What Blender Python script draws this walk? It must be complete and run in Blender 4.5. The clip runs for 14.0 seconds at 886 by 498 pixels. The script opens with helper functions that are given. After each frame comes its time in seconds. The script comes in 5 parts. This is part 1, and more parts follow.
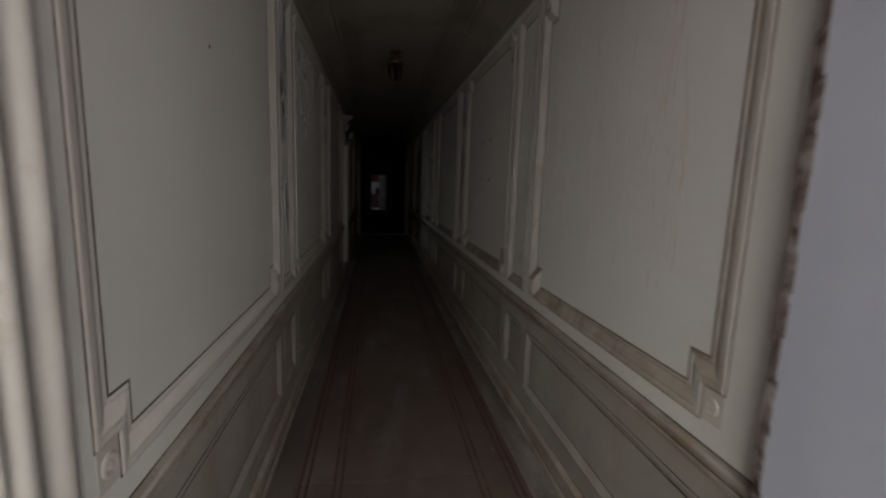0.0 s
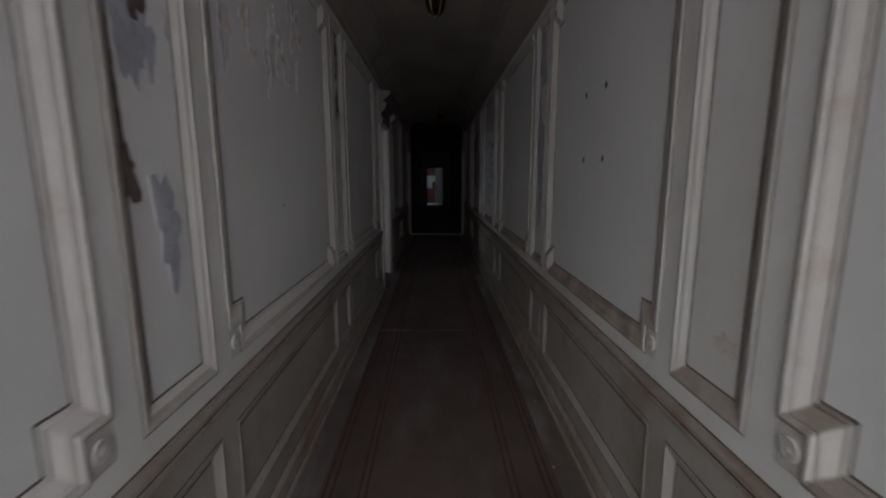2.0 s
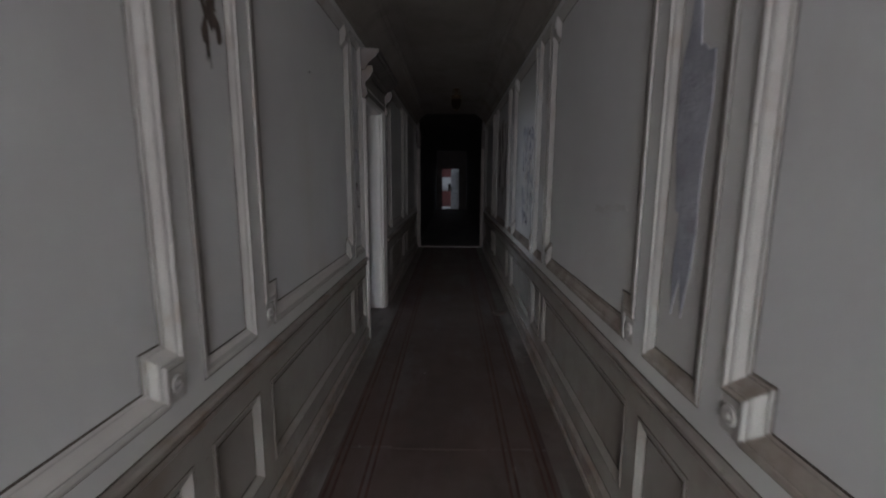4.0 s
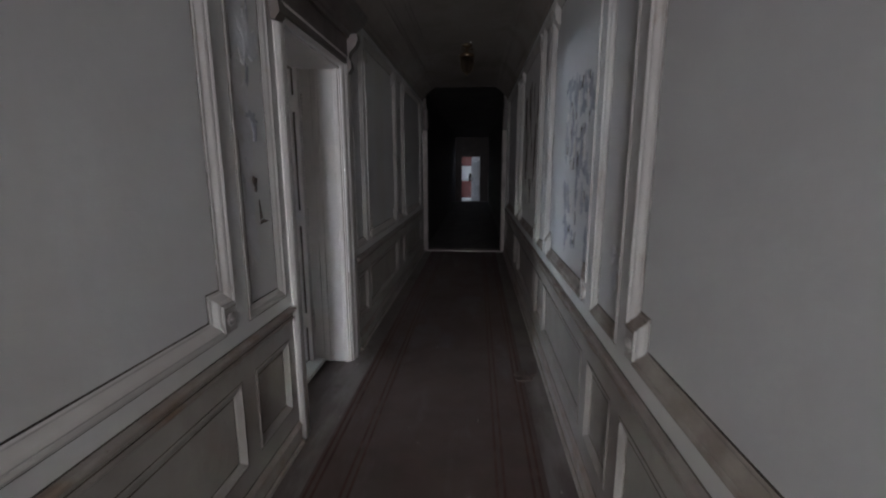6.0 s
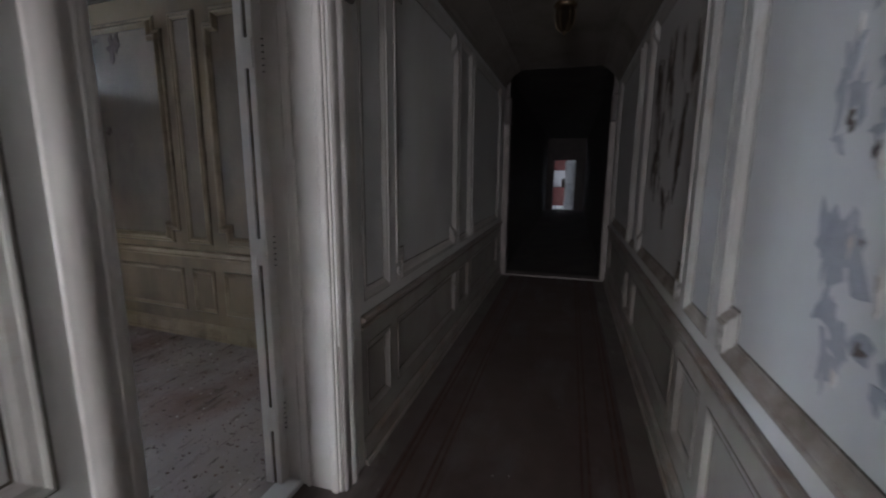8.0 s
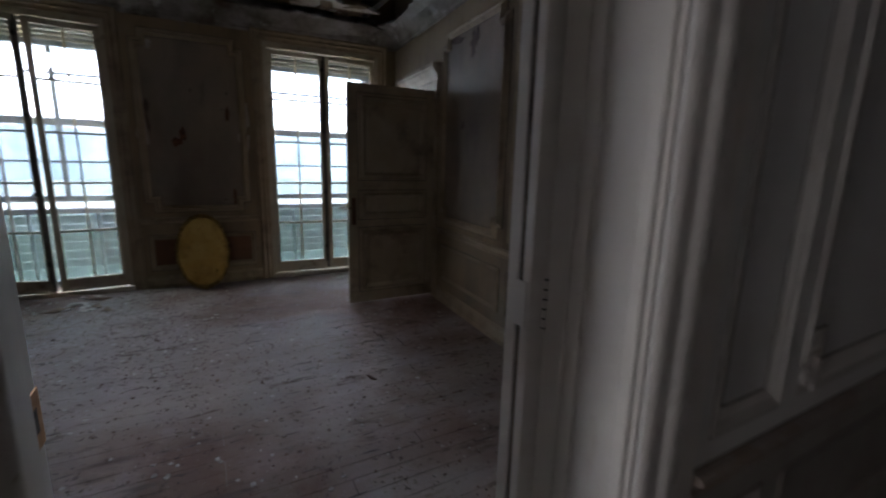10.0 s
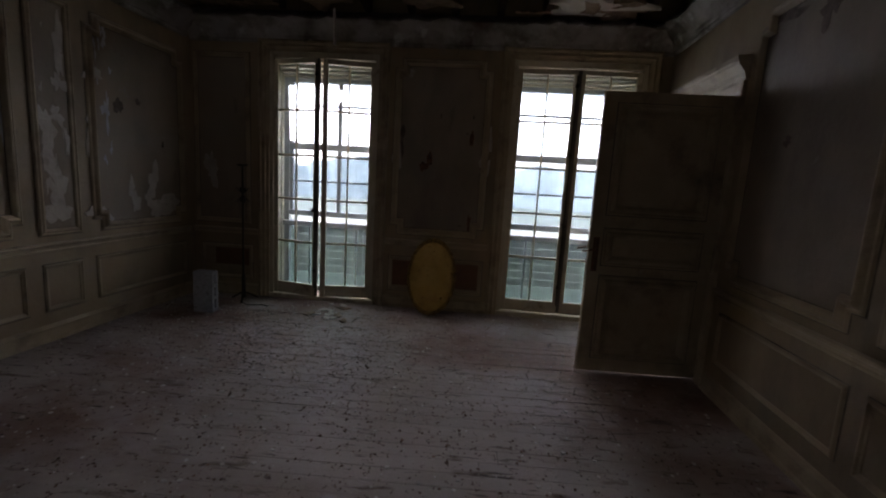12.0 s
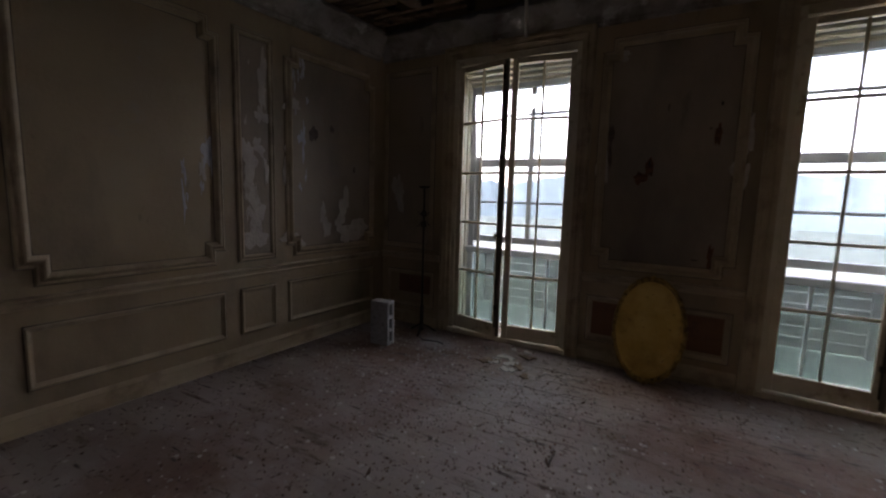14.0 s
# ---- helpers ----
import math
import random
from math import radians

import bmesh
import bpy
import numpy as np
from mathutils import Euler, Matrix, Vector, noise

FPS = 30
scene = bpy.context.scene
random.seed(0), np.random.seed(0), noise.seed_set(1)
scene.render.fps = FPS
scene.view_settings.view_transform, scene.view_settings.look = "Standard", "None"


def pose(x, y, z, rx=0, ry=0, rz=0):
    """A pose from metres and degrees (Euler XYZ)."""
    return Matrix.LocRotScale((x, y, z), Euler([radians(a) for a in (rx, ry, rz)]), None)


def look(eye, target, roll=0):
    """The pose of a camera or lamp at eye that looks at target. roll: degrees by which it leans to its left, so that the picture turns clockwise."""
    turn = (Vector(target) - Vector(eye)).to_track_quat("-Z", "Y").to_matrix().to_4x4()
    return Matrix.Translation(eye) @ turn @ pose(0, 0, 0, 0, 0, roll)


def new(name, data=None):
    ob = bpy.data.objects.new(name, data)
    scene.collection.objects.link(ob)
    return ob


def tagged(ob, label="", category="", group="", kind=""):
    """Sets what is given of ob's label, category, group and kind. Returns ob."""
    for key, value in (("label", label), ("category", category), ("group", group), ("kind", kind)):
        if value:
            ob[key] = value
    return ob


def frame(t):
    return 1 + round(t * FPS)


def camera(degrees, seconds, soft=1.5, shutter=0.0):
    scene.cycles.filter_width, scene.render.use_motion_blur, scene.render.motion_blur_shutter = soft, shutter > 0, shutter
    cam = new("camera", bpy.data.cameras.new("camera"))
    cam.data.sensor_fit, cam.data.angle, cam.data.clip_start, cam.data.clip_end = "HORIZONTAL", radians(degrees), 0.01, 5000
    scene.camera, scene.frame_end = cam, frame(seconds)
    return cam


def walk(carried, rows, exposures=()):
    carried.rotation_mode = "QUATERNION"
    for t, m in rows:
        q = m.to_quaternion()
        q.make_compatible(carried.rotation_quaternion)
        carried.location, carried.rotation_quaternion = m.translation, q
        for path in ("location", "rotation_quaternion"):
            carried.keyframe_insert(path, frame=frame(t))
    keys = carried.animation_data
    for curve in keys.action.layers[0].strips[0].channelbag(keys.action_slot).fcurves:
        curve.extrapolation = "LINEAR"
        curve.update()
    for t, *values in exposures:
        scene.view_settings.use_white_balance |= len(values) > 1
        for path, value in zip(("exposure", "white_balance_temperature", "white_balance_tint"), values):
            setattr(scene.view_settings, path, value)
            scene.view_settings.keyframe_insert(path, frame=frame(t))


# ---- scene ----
cam = camera(91.7, 14.0, soft=2.1, shutter=0.5)
PATH = [
    (0, (0.521, 0.21, 1.438), (0.831, 2.164, 1.148), 1.9),
    (0.5, (0.622, 0.526, 1.417), (0.716, 2.497, 1.095), 1.3),
    (1, (0.607, 0.949, 1.443), (0.706, 2.926, 1.153), 2.3),
    (1.5, (0.638, 1.333, 1.407), (0.671, 3.309, 1.102), 0.4),
    (2, (0.693, 1.752, 1.424), (0.727, 3.725, 1.097), -0.1),
    (2.5, (0.663, 2.216, 1.429), (0.749, 4.188, 1.106), 0.4),
    (3, (0.703, 2.662, 1.403), (0.732, 4.633, 1.062), -1.2),
    (3.2, (0.713, 2.831, 1.425), (0.716, 4.806, 1.109), -1.0),
    (5.3, (0.846, 4.642, 1.426), (0.793, 6.606, 1.052), 0.7),
    (5.5, (0.865, 4.798, 1.444), (0.819, 6.76, 1.057), -0.0),
    (6, (0.923, 5.197, 1.432), (0.771, 7.157, 1.063), -0.1),
    (6.5, (0.938, 5.571, 1.416), (0.724, 7.529, 1.067), -0.1),
    (7, (0.917, 5.957, 1.444), (0.711, 7.921, 1.127), -0.0),
    (7.2, (0.917, 6.108, 1.425), (0.666, 8.065, 1.095), 0.1),
    (9.3, (0.752, 7.308, 1.409), (-0.611, 8.736, 1.088), 0.3),
    (9.5, (0.699, 7.374, 1.401), (-0.815, 8.642, 1.08), 0.4),
    (10, (0.471, 7.473, 1.412), (-1.247, 8.42, 1.022), 1.4),
    (10.5, (0.288, 7.69, 1.38), (-1.592, 8.264, 1.011), 0.6),
    (11, (0.127, 7.801, 1.384), (-1.851, 7.903, 1.104), 1.3),
    (11.5, (-0.066, 7.788, 1.361), (-2.045, 7.751, 1.074), 1.9),
    (12, (-0.312, 7.702, 1.389), (-2.288, 7.616, 1.093), 3.4),
    (12.5, (-0.491, 7.739, 1.385), (-2.456, 7.612, 1.036), 2.8),
    (13, (-0.743, 7.788, 1.375), (-2.672, 7.366, 1.057), 1.7),
    (13.5, (-0.959, 7.703, 1.39), (-2.73, 6.83, 1.07), -0.2),
    (14, (-1.219, 7.575, 1.385), (-2.952, 6.606, 1.141), 1.6),
]
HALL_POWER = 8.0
ROOM_POWER = 0.6
EXPOSURES = [(0.0, 2.0, 6950, 16), (0.5, 2.1, 6650, 17), (1.5, 2.75, 6250, 17), (3.0, 3.8, 6100, 16), (5.5, 5.15, 6050, 16), (6.5, 5.4, 6020, 16), (7.2, 5.45, 6050, 16),
             (9.3, 4.95, 6250, 18), (9.8, 4.6, 6300, 19), (10.5, 4.15, 6450, 20), (11.0, 4.1, 6800, 21), (12.5, 3.7, 7000, 25), (13.5, 3.65, 6950, 25), (14.0, 4.0, 7200, 28)]
walk(cam, [(t, look(eye, target, roll)) for t, eye, target, roll in PATH], EXPOSURES)

# ---- light ----
world = bpy.data.worlds.new("overcast_sky")
scene.world = world
world.use_nodes = True
_wt = world.node_tree
_sky = _wt.nodes.new("ShaderNodeTexSky")
_sky.sky_type = "NISHITA"
_sky.sun_disc = False
_sky.sun_elevation = radians(38)
_sky.sun_rotation = radians(200)
_sky.dust_density = 3.0
_grey = _wt.nodes.new("ShaderNodeHueSaturation")
_grey.inputs["Saturation"].default_value = 0.38
_grey.inputs["Value"].default_value = 1.0
_wt.links.new(_sky.outputs[0], _grey.inputs["Color"])
_wt.links.new(_grey.outputs[0], _wt.nodes["Background"].inputs[0])
_wt.nodes["Background"].inputs[1].default_value = 0.15


def sun_lamp(strength, angle, direction):
    d = bpy.data.lights.new("sun", "SUN")
    d.energy, d.angle, d.color = strength, radians(angle), (1.0, 0.96, 0.9)
    ob = new("sun", d)
    ob.matrix_world = look((-40, 0, 60), Vector((-40, 0, 60)) + Vector(direction))


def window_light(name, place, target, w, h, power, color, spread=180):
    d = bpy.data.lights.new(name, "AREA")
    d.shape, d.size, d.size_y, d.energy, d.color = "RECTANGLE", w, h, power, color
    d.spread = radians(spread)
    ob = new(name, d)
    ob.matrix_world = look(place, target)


sun_lamp(0.8, 20, (-0.45, 0.75, -0.6))
# added unseen static lamp standing in for the light carried with the camera
window_light("carried_light_stand_in", (0.62, -0.84, 1.65), (0.70, 4.0, 1.50), 1.9, 1.5, HALL_POWER, (1.0, 0.967, 0.98))
for _y in (6.12, 8.79):
    window_light("room_window_daylight", (-5.47, _y + 0.02, 2.09), (-1.2, 7.5, 0.3), 1.05, 0.62, ROOM_POWER, (0.90, 0.95, 1.0), 125)
window_light("far_room_window_daylight", (1.75, 25.6, 1.5), (0.3, 25.3, 0.9), 1.2, 1.4, 0.5, (0.86, 0.94, 1.0))

# ---- materials ----


def node(t, kind, **kw):
    n = t.nodes.new(kind)
    for k, v in kw.items():
        n.inputs[k.replace("_", " ")].default_value = v
    return n


def ramp(t, src, a, b):
    r = t.nodes.new("ShaderNodeMapRange")
    r.inputs["From Min"].default_value, r.inputs["From Max"].default_value = a, b
    t.links.new(src, r.inputs["Value"])
    return r.outputs[0]


def mixc(t, fac, a, b):
    m = t.nodes.new("ShaderNodeMix")
    m.data_type = "RGBA"
    for sock, v in ((m.inputs[6], a), (m.inputs[7], b)):
        if isinstance(v, tuple):
            sock.default_value = (*v, 1)
        else:
            t.links.new(v, sock)
    if isinstance(fac, float):
        m.inputs[0].default_value = fac
    else:
        t.links.new(fac, m.inputs[0])
    return m.outputs[2]


def surface(name, c1, c2, scale=3.0, stains=(), rough=0.6, metal=0.0, bump=0.15, bump_scale=60.0, stretch=(1, 1, 1), per_object=0.0, per_island=0.0, gloss_vary=0.15, placed=False):
    """A mottled surface: two tones at one scale, stains (colour, scale, from, to, stretch) and fine relief."""
    m = bpy.data.materials.new(name)
    m.use_nodes = True
    t = m.node_tree
    bsdf = t.nodes["Principled BSDF"]
    where = t.nodes.new("ShaderNodeNewGeometry").outputs["Position"] if placed else t.nodes.new("ShaderNodeTexCoord").outputs["Object"]

    def noise_at(sc, st, detail=6.0, seed=0.0):
        mp = t.nodes.new("ShaderNodeMapping")
        mp.inputs["Scale"].default_value = st
        mp.inputs["Location"].default_value = (seed, seed * 0.7, seed * 1.3)
        t.links.new(where, mp.inputs[0])
        n = node(t, "ShaderNodeTexNoise", Scale=sc, Detail=detail, Roughness=0.6)
        t.links.new(mp.outputs[0], n.inputs["Vector"])
        return n.outputs[0]
    col = mixc(t, ramp(t, noise_at(scale, stretch), 0.35, 0.65), c1, c2)
    for i, (c, sc, lo, hi, st) in enumerate(stains):
        col = mixc(t, ramp(t, noise_at(sc, st, 8.0, 3.7 * (i + 1)), lo, hi), col, c)
    if per_object or per_island:
        src = t.nodes.new("ShaderNodeObjectInfo").outputs["Random"] if per_object else t.nodes.new("ShaderNodeNewGeometry").outputs["Random Per Island"]
        hsv = t.nodes.new("ShaderNodeHueSaturation")
        k = per_object or per_island
        t.links.new(ramp_out(t, src, 1 - k, 1 + k), hsv.inputs["Value"])
        t.links.new(col, hsv.inputs["Color"])
        col = hsv.outputs[0]
    t.links.new(col, bsdf.inputs["Base Color"])
    rr = t.nodes.new("ShaderNodeMapRange")
    rr.inputs["To Min"].default_value, rr.inputs["To Max"].default_value = max(0.03, rough - gloss_vary), min(1, rough + gloss_vary)
    t.links.new(noise_at(scale * 4, stretch, 4.0, 9.1), rr.inputs["Value"])
    t.links.new(rr.outputs[0], bsdf.inputs["Roughness"])
    bsdf.inputs["Metallic"].default_value = metal
    if bump:
        b = node(t, "ShaderNodeBump", Strength=bump, Distance=0.01)
        t.links.new(noise_at(bump_scale, stretch, 5.0, 5.5), b.inputs["Height"])
        t.links.new(b.outputs[0], bsdf.inputs["Normal"])
    return m


def ramp_out(t, src, a, b):
    r = t.nodes.new("ShaderNodeMapRange")
    r.inputs["To Min"].default_value, r.inputs["To Max"].default_value = a, b
    t.links.new(src, r.inputs["Value"])
    return r.outputs[0]


def glass(name, tint, dust, rough=0.0):
    """Old window glass with a thin film of dust in patches."""
    m = bpy.data.materials.new(name)
    m.use_nodes = True
    t = m.node_tree
    bsdf = t.nodes["Principled BSDF"]
    bsdf.inputs["Base Color"].default_value = (*tint, 1)
    bsdf.inputs["Transmission Weight"].default_value = 1.0
    bsdf.inputs["Roughness"].default_value = rough
    bsdf.inputs["IOR"].default_value = 1.02
    tc = t.nodes.new("ShaderNodeTexCoord")
    n = node(t, "ShaderNodeTexNoise", Scale=7.0, Detail=8.0)
    t.links.new(tc.outputs["Object"], n.inputs["Vector"])
    d = node(t, "ShaderNodeBsdfTranslucent", Color=(0.8, 0.85, 0.82, 1))
    mx = t.nodes.new("ShaderNodeMixShader")
    t.links.new(ramp_out(t, n.outputs[0], dust * 0.3, dust * 1.7), mx.inputs[0])
    t.links.new(bsdf.outputs[0], mx.inputs[1])
    t.links.new(d.outputs[0], mx.inputs[2])
    t.links.new(mx.outputs[0], t.nodes["Material Output"].inputs[0])
    return m


ONE = (1, 1, 1)
TALL = (1, 1, 0.25)
WALL = surface("aged_offwhite_paint", (0.562, 0.551, 0.52), (0.624, 0.614, 0.582), 1.6,
               [((0.437, 0.385, 0.312), 2.2, 0.60, 0.85, TALL), ((0.416, 0.354, 0.281), 14.0, 0.70, 0.85, ONE)], 0.5, bump=0.12, bump_scale=45)
PANEL = surface("panel_canvas_paint", (0.594, 0.588, 0.566), (0.638, 0.633, 0.61), 1.1,
                [((0.515, 0.482, 0.414), 1.3, 0.55, 0.9, TALL), ((0.403, 0.347, 0.28), 26.0, 0.74, 0.84, ONE)], 0.48, bump=0.1, bump_scale=30)
# the wall's paint, darkened in colour to offset raking light on the mouldings
TRIM = surface("cream_trim_darkened_for_light", (0.42, 0.40, 0.365), (0.49, 0.47, 0.43), 4.0,
               [((0.34, 0.24, 0.16), 7.0, 0.58, 0.80, (1, 1, 1)), ((0.22, 0.16, 0.11), 40.0, 0.68, 0.80, ONE)], 0.52, bump=0.08, bump_scale=50)
RAIL = surface("grimy_rail_paint", (0.26, 0.225, 0.195), (0.33, 0.295, 0.26), 5.0,
               [((0.22, 0.15, 0.10), 6.0, 0.48, 0.72, ONE), ((0.14, 0.10, 0.07), 34.0, 0.62, 0.78, ONE)], 0.42, bump=0.25, bump_scale=50)
# pale posts and threshold, darkened in colour to fit the unlit far end
DADOWOOD = surface("portal_wood_shade_in_colour", (0.15, 0.13, 0.115), (0.22, 0.195, 0.175), 6.0, (), 0.7, bump=0.3)
GRIME = surface("grimed_upper_ledge", (0.27, 0.225, 0.185), (0.39, 0.345, 0.295), 7.0, [((0.16, 0.12, 0.09), 5.0, 0.5, 0.72, ONE)], 0.65, bump=0.3)
# cream hood with its shade put in the paint; also the brown window strip
HOODDARK = surface("shaded_hood_and_brown_strip", (0.085, 0.072, 0.062), (0.125, 0.107, 0.093), 4.0, [((0.10, 0.075, 0.055), 7.0, 0.5, 0.75, ONE)], 0.5, bump=0.3)
# near-black paint stands for the lack of light beyond the portal
PASSAGE = surface("passage_shade_in_paint", (0.045, 0.038, 0.034), (0.075, 0.063, 0.055), 2.0, (), 0.7, bump=0.2)
# grime in real joints, and painted shade in grooves
JOINTDARK = surface("grime_and_shade_in_joints", (0.035, 0.027, 0.02), (0.17, 0.14, 0.11), 5.0, (), 0.9, bump=0)
# dark brown with darker blotches
CEIL = surface("dark_brown_ceiling_plaster", (0.204, 0.18, 0.15), (0.252, 0.228, 0.192), 1.2,
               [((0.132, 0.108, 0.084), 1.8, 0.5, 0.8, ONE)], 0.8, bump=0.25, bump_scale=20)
# the blue of daylight falling on this leaf is mixed into its paint
LEAFBLUE = surface("blue_grey_door_paint", (0.40, 0.42, 0.50), (0.46, 0.48, 0.56), 1.4, [((0.3, 0.3, 0.34), 9.0, 0.62, 0.85, ONE)], 0.5, bump=0.1)
CHIPPED = surface("chipped_door_edge", (0.10, 0.06, 0.045), (0.30, 0.28, 0.28), 12.0, [((0.05, 0.03, 0.02), 20.0, 0.45, 0.6, ONE)], 0.7, bump=0.6, bump_scale=40)
LINO = surface("dusty_brown_linoleum", (0.0875, 0.0675, 0.0562), (0.122, 0.1, 0.0863), 2.2,
               [((0.263, 0.244, 0.231), 1.7, 0.50, 0.78, (2.2, 0.5, 1)), ((0.075, 0.0562, 0.0438), 9.0, 0.62, 0.80, ONE)], 0.62, bump=0.25, bump_scale=90)
CARPET = surface("worn_brown_runner", (0.0675, 0.0446, 0.0351), (0.0918, 0.0635, 0.0513), 2.5,
                 [((0.128, 0.108, 0.0972), 2.1, 0.52, 0.80, (2.0, 0.6, 1)), ((0.0675, 0.0486, 0.0378), 8.0, 0.6, 0.8, ONE)], 0.85, bump=0.5, bump_scale=160)
BORDER = surface("red_brown_runner_border", (0.0442, 0.0143, 0.0091), (0.0676, 0.026, 0.0156), 6.0, [((0.091, 0.052, 0.039), 14.0, 0.5, 0.75, ONE)], 0.8, bump=0.4, bump_scale=160)
PLANK = surface("dusty_floor_plank", (0.275, 0.23, 0.205), (0.345, 0.297, 0.272), 1.4,
                [((0.168, 0.091, 0.0665), 0.9, 0.47, 0.66, (1, 0.8, 1)), ((0.392, 0.343, 0.329), 1.7, 0.52, 0.75, (1, 0.8, 1)), ((0.091, 0.056, 0.042), 5.0, 0.60, 0.70, (2.2, 0.5, 1)), ((0.042, 0.028, 0.0224), 11.0, 0.62, 0.69, (3.0, 0.35, 1)), ((0.07, 0.0385, 0.028), 30.0, 0.60, 0.66, ONE), ((0.462, 0.42, 0.399), 55.0, 0.66, 0.72, ONE)],
                0.72, bump=0.6, bump_scale=60, stretch=(2, 0.8, 1), per_object=0.05, placed=True)
SUBFLOOR = surface("dark_gap_between_planks", (0.10, 0.08, 0.07), (0.30, 0.25, 0.22), 3.0, (), 0.9, bump=0, placed=True)
ROOMWALL = surface("water_stained_room_paint", (0.24, 0.18, 0.108), (0.282, 0.219, 0.138), 1.3,
                   [((0.102, 0.075, 0.057), 1.6, 0.48, 0.78, (1, 1, 0.4)), ((0.228, 0.204, 0.18), 2.7, 0.62, 0.78, ONE), ((0.078, 0.054, 0.039), 8.0, 0.66, 0.80, (1, 1, 0.35))], 0.6, bump=0.3, bump_scale=35)
ROOMPANEL = surface("mildewed_room_panel", (0.211, 0.169, 0.124), (0.254, 0.208, 0.155), 1.1,
                    [((0.102, 0.0806, 0.0651), 1.1, 0.45, 0.75, (1, 1, 0.5)), ((0.062, 0.0446, 0.0341), 5.0, 0.62, 0.82, (1, 1, 0.3)), ((0.223, 0.205, 0.186), 3.6, 0.68, 0.76, ONE)], 0.6, bump=0.35, bump_scale=28)
ROOMTRIM = surface("flaking_room_trim", (0.29, 0.228, 0.145), (0.356, 0.284, 0.191), 4.0,
                   [((0.132, 0.0957, 0.066), 4.0, 0.5, 0.75, ONE), ((0.37, 0.343, 0.297), 7.0, 0.66, 0.78, ONE)], 0.55, bump=0.45, bump_scale=45)
WINPAINT = surface("cream_window_paint", (0.413, 0.355, 0.255), (0.495, 0.438, 0.33), 5.0,
                   [((0.182, 0.123, 0.0743), 9.0, 0.58, 0.76, ONE)], 0.5, bump=0.35, bump_scale=60)
NICHE = surface("pale_niche_paint", (0.554, 0.504, 0.386), (0.622, 0.571, 0.462), 3.0, [((0.336, 0.252, 0.151), 6.0, 0.62, 0.8, ONE)], 0.55, bump=0.2)
SASH = surface("weathered_white_sash", (0.341, 0.371, 0.397), (0.47, 0.501, 0.526), 6.0, [((0.314, 0.3, 0.284), 10.0, 0.6, 0.78, ONE)], 0.6, bump=0.3)
GREEN = surface("pale_green_boards", (0.0485, 0.0722, 0.0669), (0.0661, 0.0925, 0.0862), 3.0, [((0.0309, 0.044, 0.0405), 6.0, 0.55, 0.78, ONE)], 0.7, bump=0.2, per_object=0.08)
PLASTER = surface("bare_white_plaster", (0.50, 0.465, 0.42), (0.60, 0.565, 0.52), 8.0, [((0.40, 0.33, 0.27), 10.0, 0.58, 0.8, ONE)], 0.85, bump=0.6, bump_scale=40)
GREYPL = surface("bare_grey_plaster", (0.31, 0.315, 0.345), (0.42, 0.425, 0.455), 8.0, [((0.26, 0.25, 0.26), 12.0, 0.55, 0.75, ONE)], 0.9, bump=0.5, bump_scale=50)
DARKHOLE = surface("rotted_dark_plaster", (0.06, 0.045, 0.035), (0.13, 0.10, 0.08), 15.0, (), 0.9, bump=0.7, bump_scale=60)
RUST = surface("rusted_iron", (0.09, 0.04, 0.022), (0.16, 0.07, 0.035), 18.0, [((0.03, 0.02, 0.015), 30.0, 0.5, 0.7, ONE)], 0.75, 0.3, bump=0.5, bump_scale=90)
IRON = surface("black_wrought_iron", (0.02, 0.018, 0.016), (0.045, 0.038, 0.03), 14.0, (), 0.5, 0.7, bump=0.3)
BRASS = surface("tarnished_brass", (0.352, 0.209, 0.0498), (0.438, 0.285, 0.0928), 5.0, [((0.199, 0.109, 0.0265), 4.0, 0.50, 0.74, ONE), ((0.0928, 0.053, 0.0199), 14.0, 0.62, 0.76, ONE)], 0.32, 0.9, bump=0.2, bump_scale=18)
DARKBRASS = surface("dark_tarnished_brass_rim", (0.12, 0.075, 0.022), (0.34, 0.22, 0.07), 30.0, [((0.04, 0.026, 0.012), 18.0, 0.5, 0.7, ONE)], 0.3, 0.85, bump=0.5, bump_scale=60)
BRONZE = surface("dark_bronze_lantern", (0.06, 0.04, 0.022), (0.11, 0.075, 0.04), 14.0, (), 0.4, 0.8, bump=0.2)
COPPER = surface("orange_brass_plate", (0.40, 0.19, 0.06), (0.50, 0.26, 0.09), 12.0, [((0.10, 0.06, 0.03), 16.0, 0.55, 0.75, ONE)], 0.4, 0.8, bump=0.15)
CONCRETE = surface("grey_concrete_block", (0.26, 0.272, 0.295), (0.335, 0.347, 0.37), 20.0, [((0.14, 0.14, 0.15), 40.0, 0.55, 0.7, ONE)], 0.95, bump=0.9, bump_scale=120)
REDWOOD = surface("bare_red_brown_board", (0.12, 0.052, 0.026), (0.17, 0.078, 0.04), 6.0, [((0.07, 0.04, 0.03), 9.0, 0.5, 0.75, ONE)], 0.8, bump=0.4, stretch=(1, 0.3, 1))
LATH = surface("old_ceiling_lath", (0.238, 0.147, 0.091), (0.336, 0.231, 0.154), 6.0, [((0.049, 0.0315, 0.021), 5.0, 0.48, 0.7, ONE)], 0.9, bump=0.6, per_island=0.35, stretch=(0.4, 2, 1))
STAINED = surface("water_browned_plaster", (0.182, 0.119, 0.077), (0.28, 0.21, 0.154), 5.0, [((0.049, 0.028, 0.0175), 6.0, 0.5, 0.72, ONE)], 0.9, bump=0.8, bump_scale=30)
JOIST = surface("dark_brown_joist", (0.035, 0.023, 0.016), (0.08, 0.05, 0.032), 4.0, (), 0.9, bump=0.6)
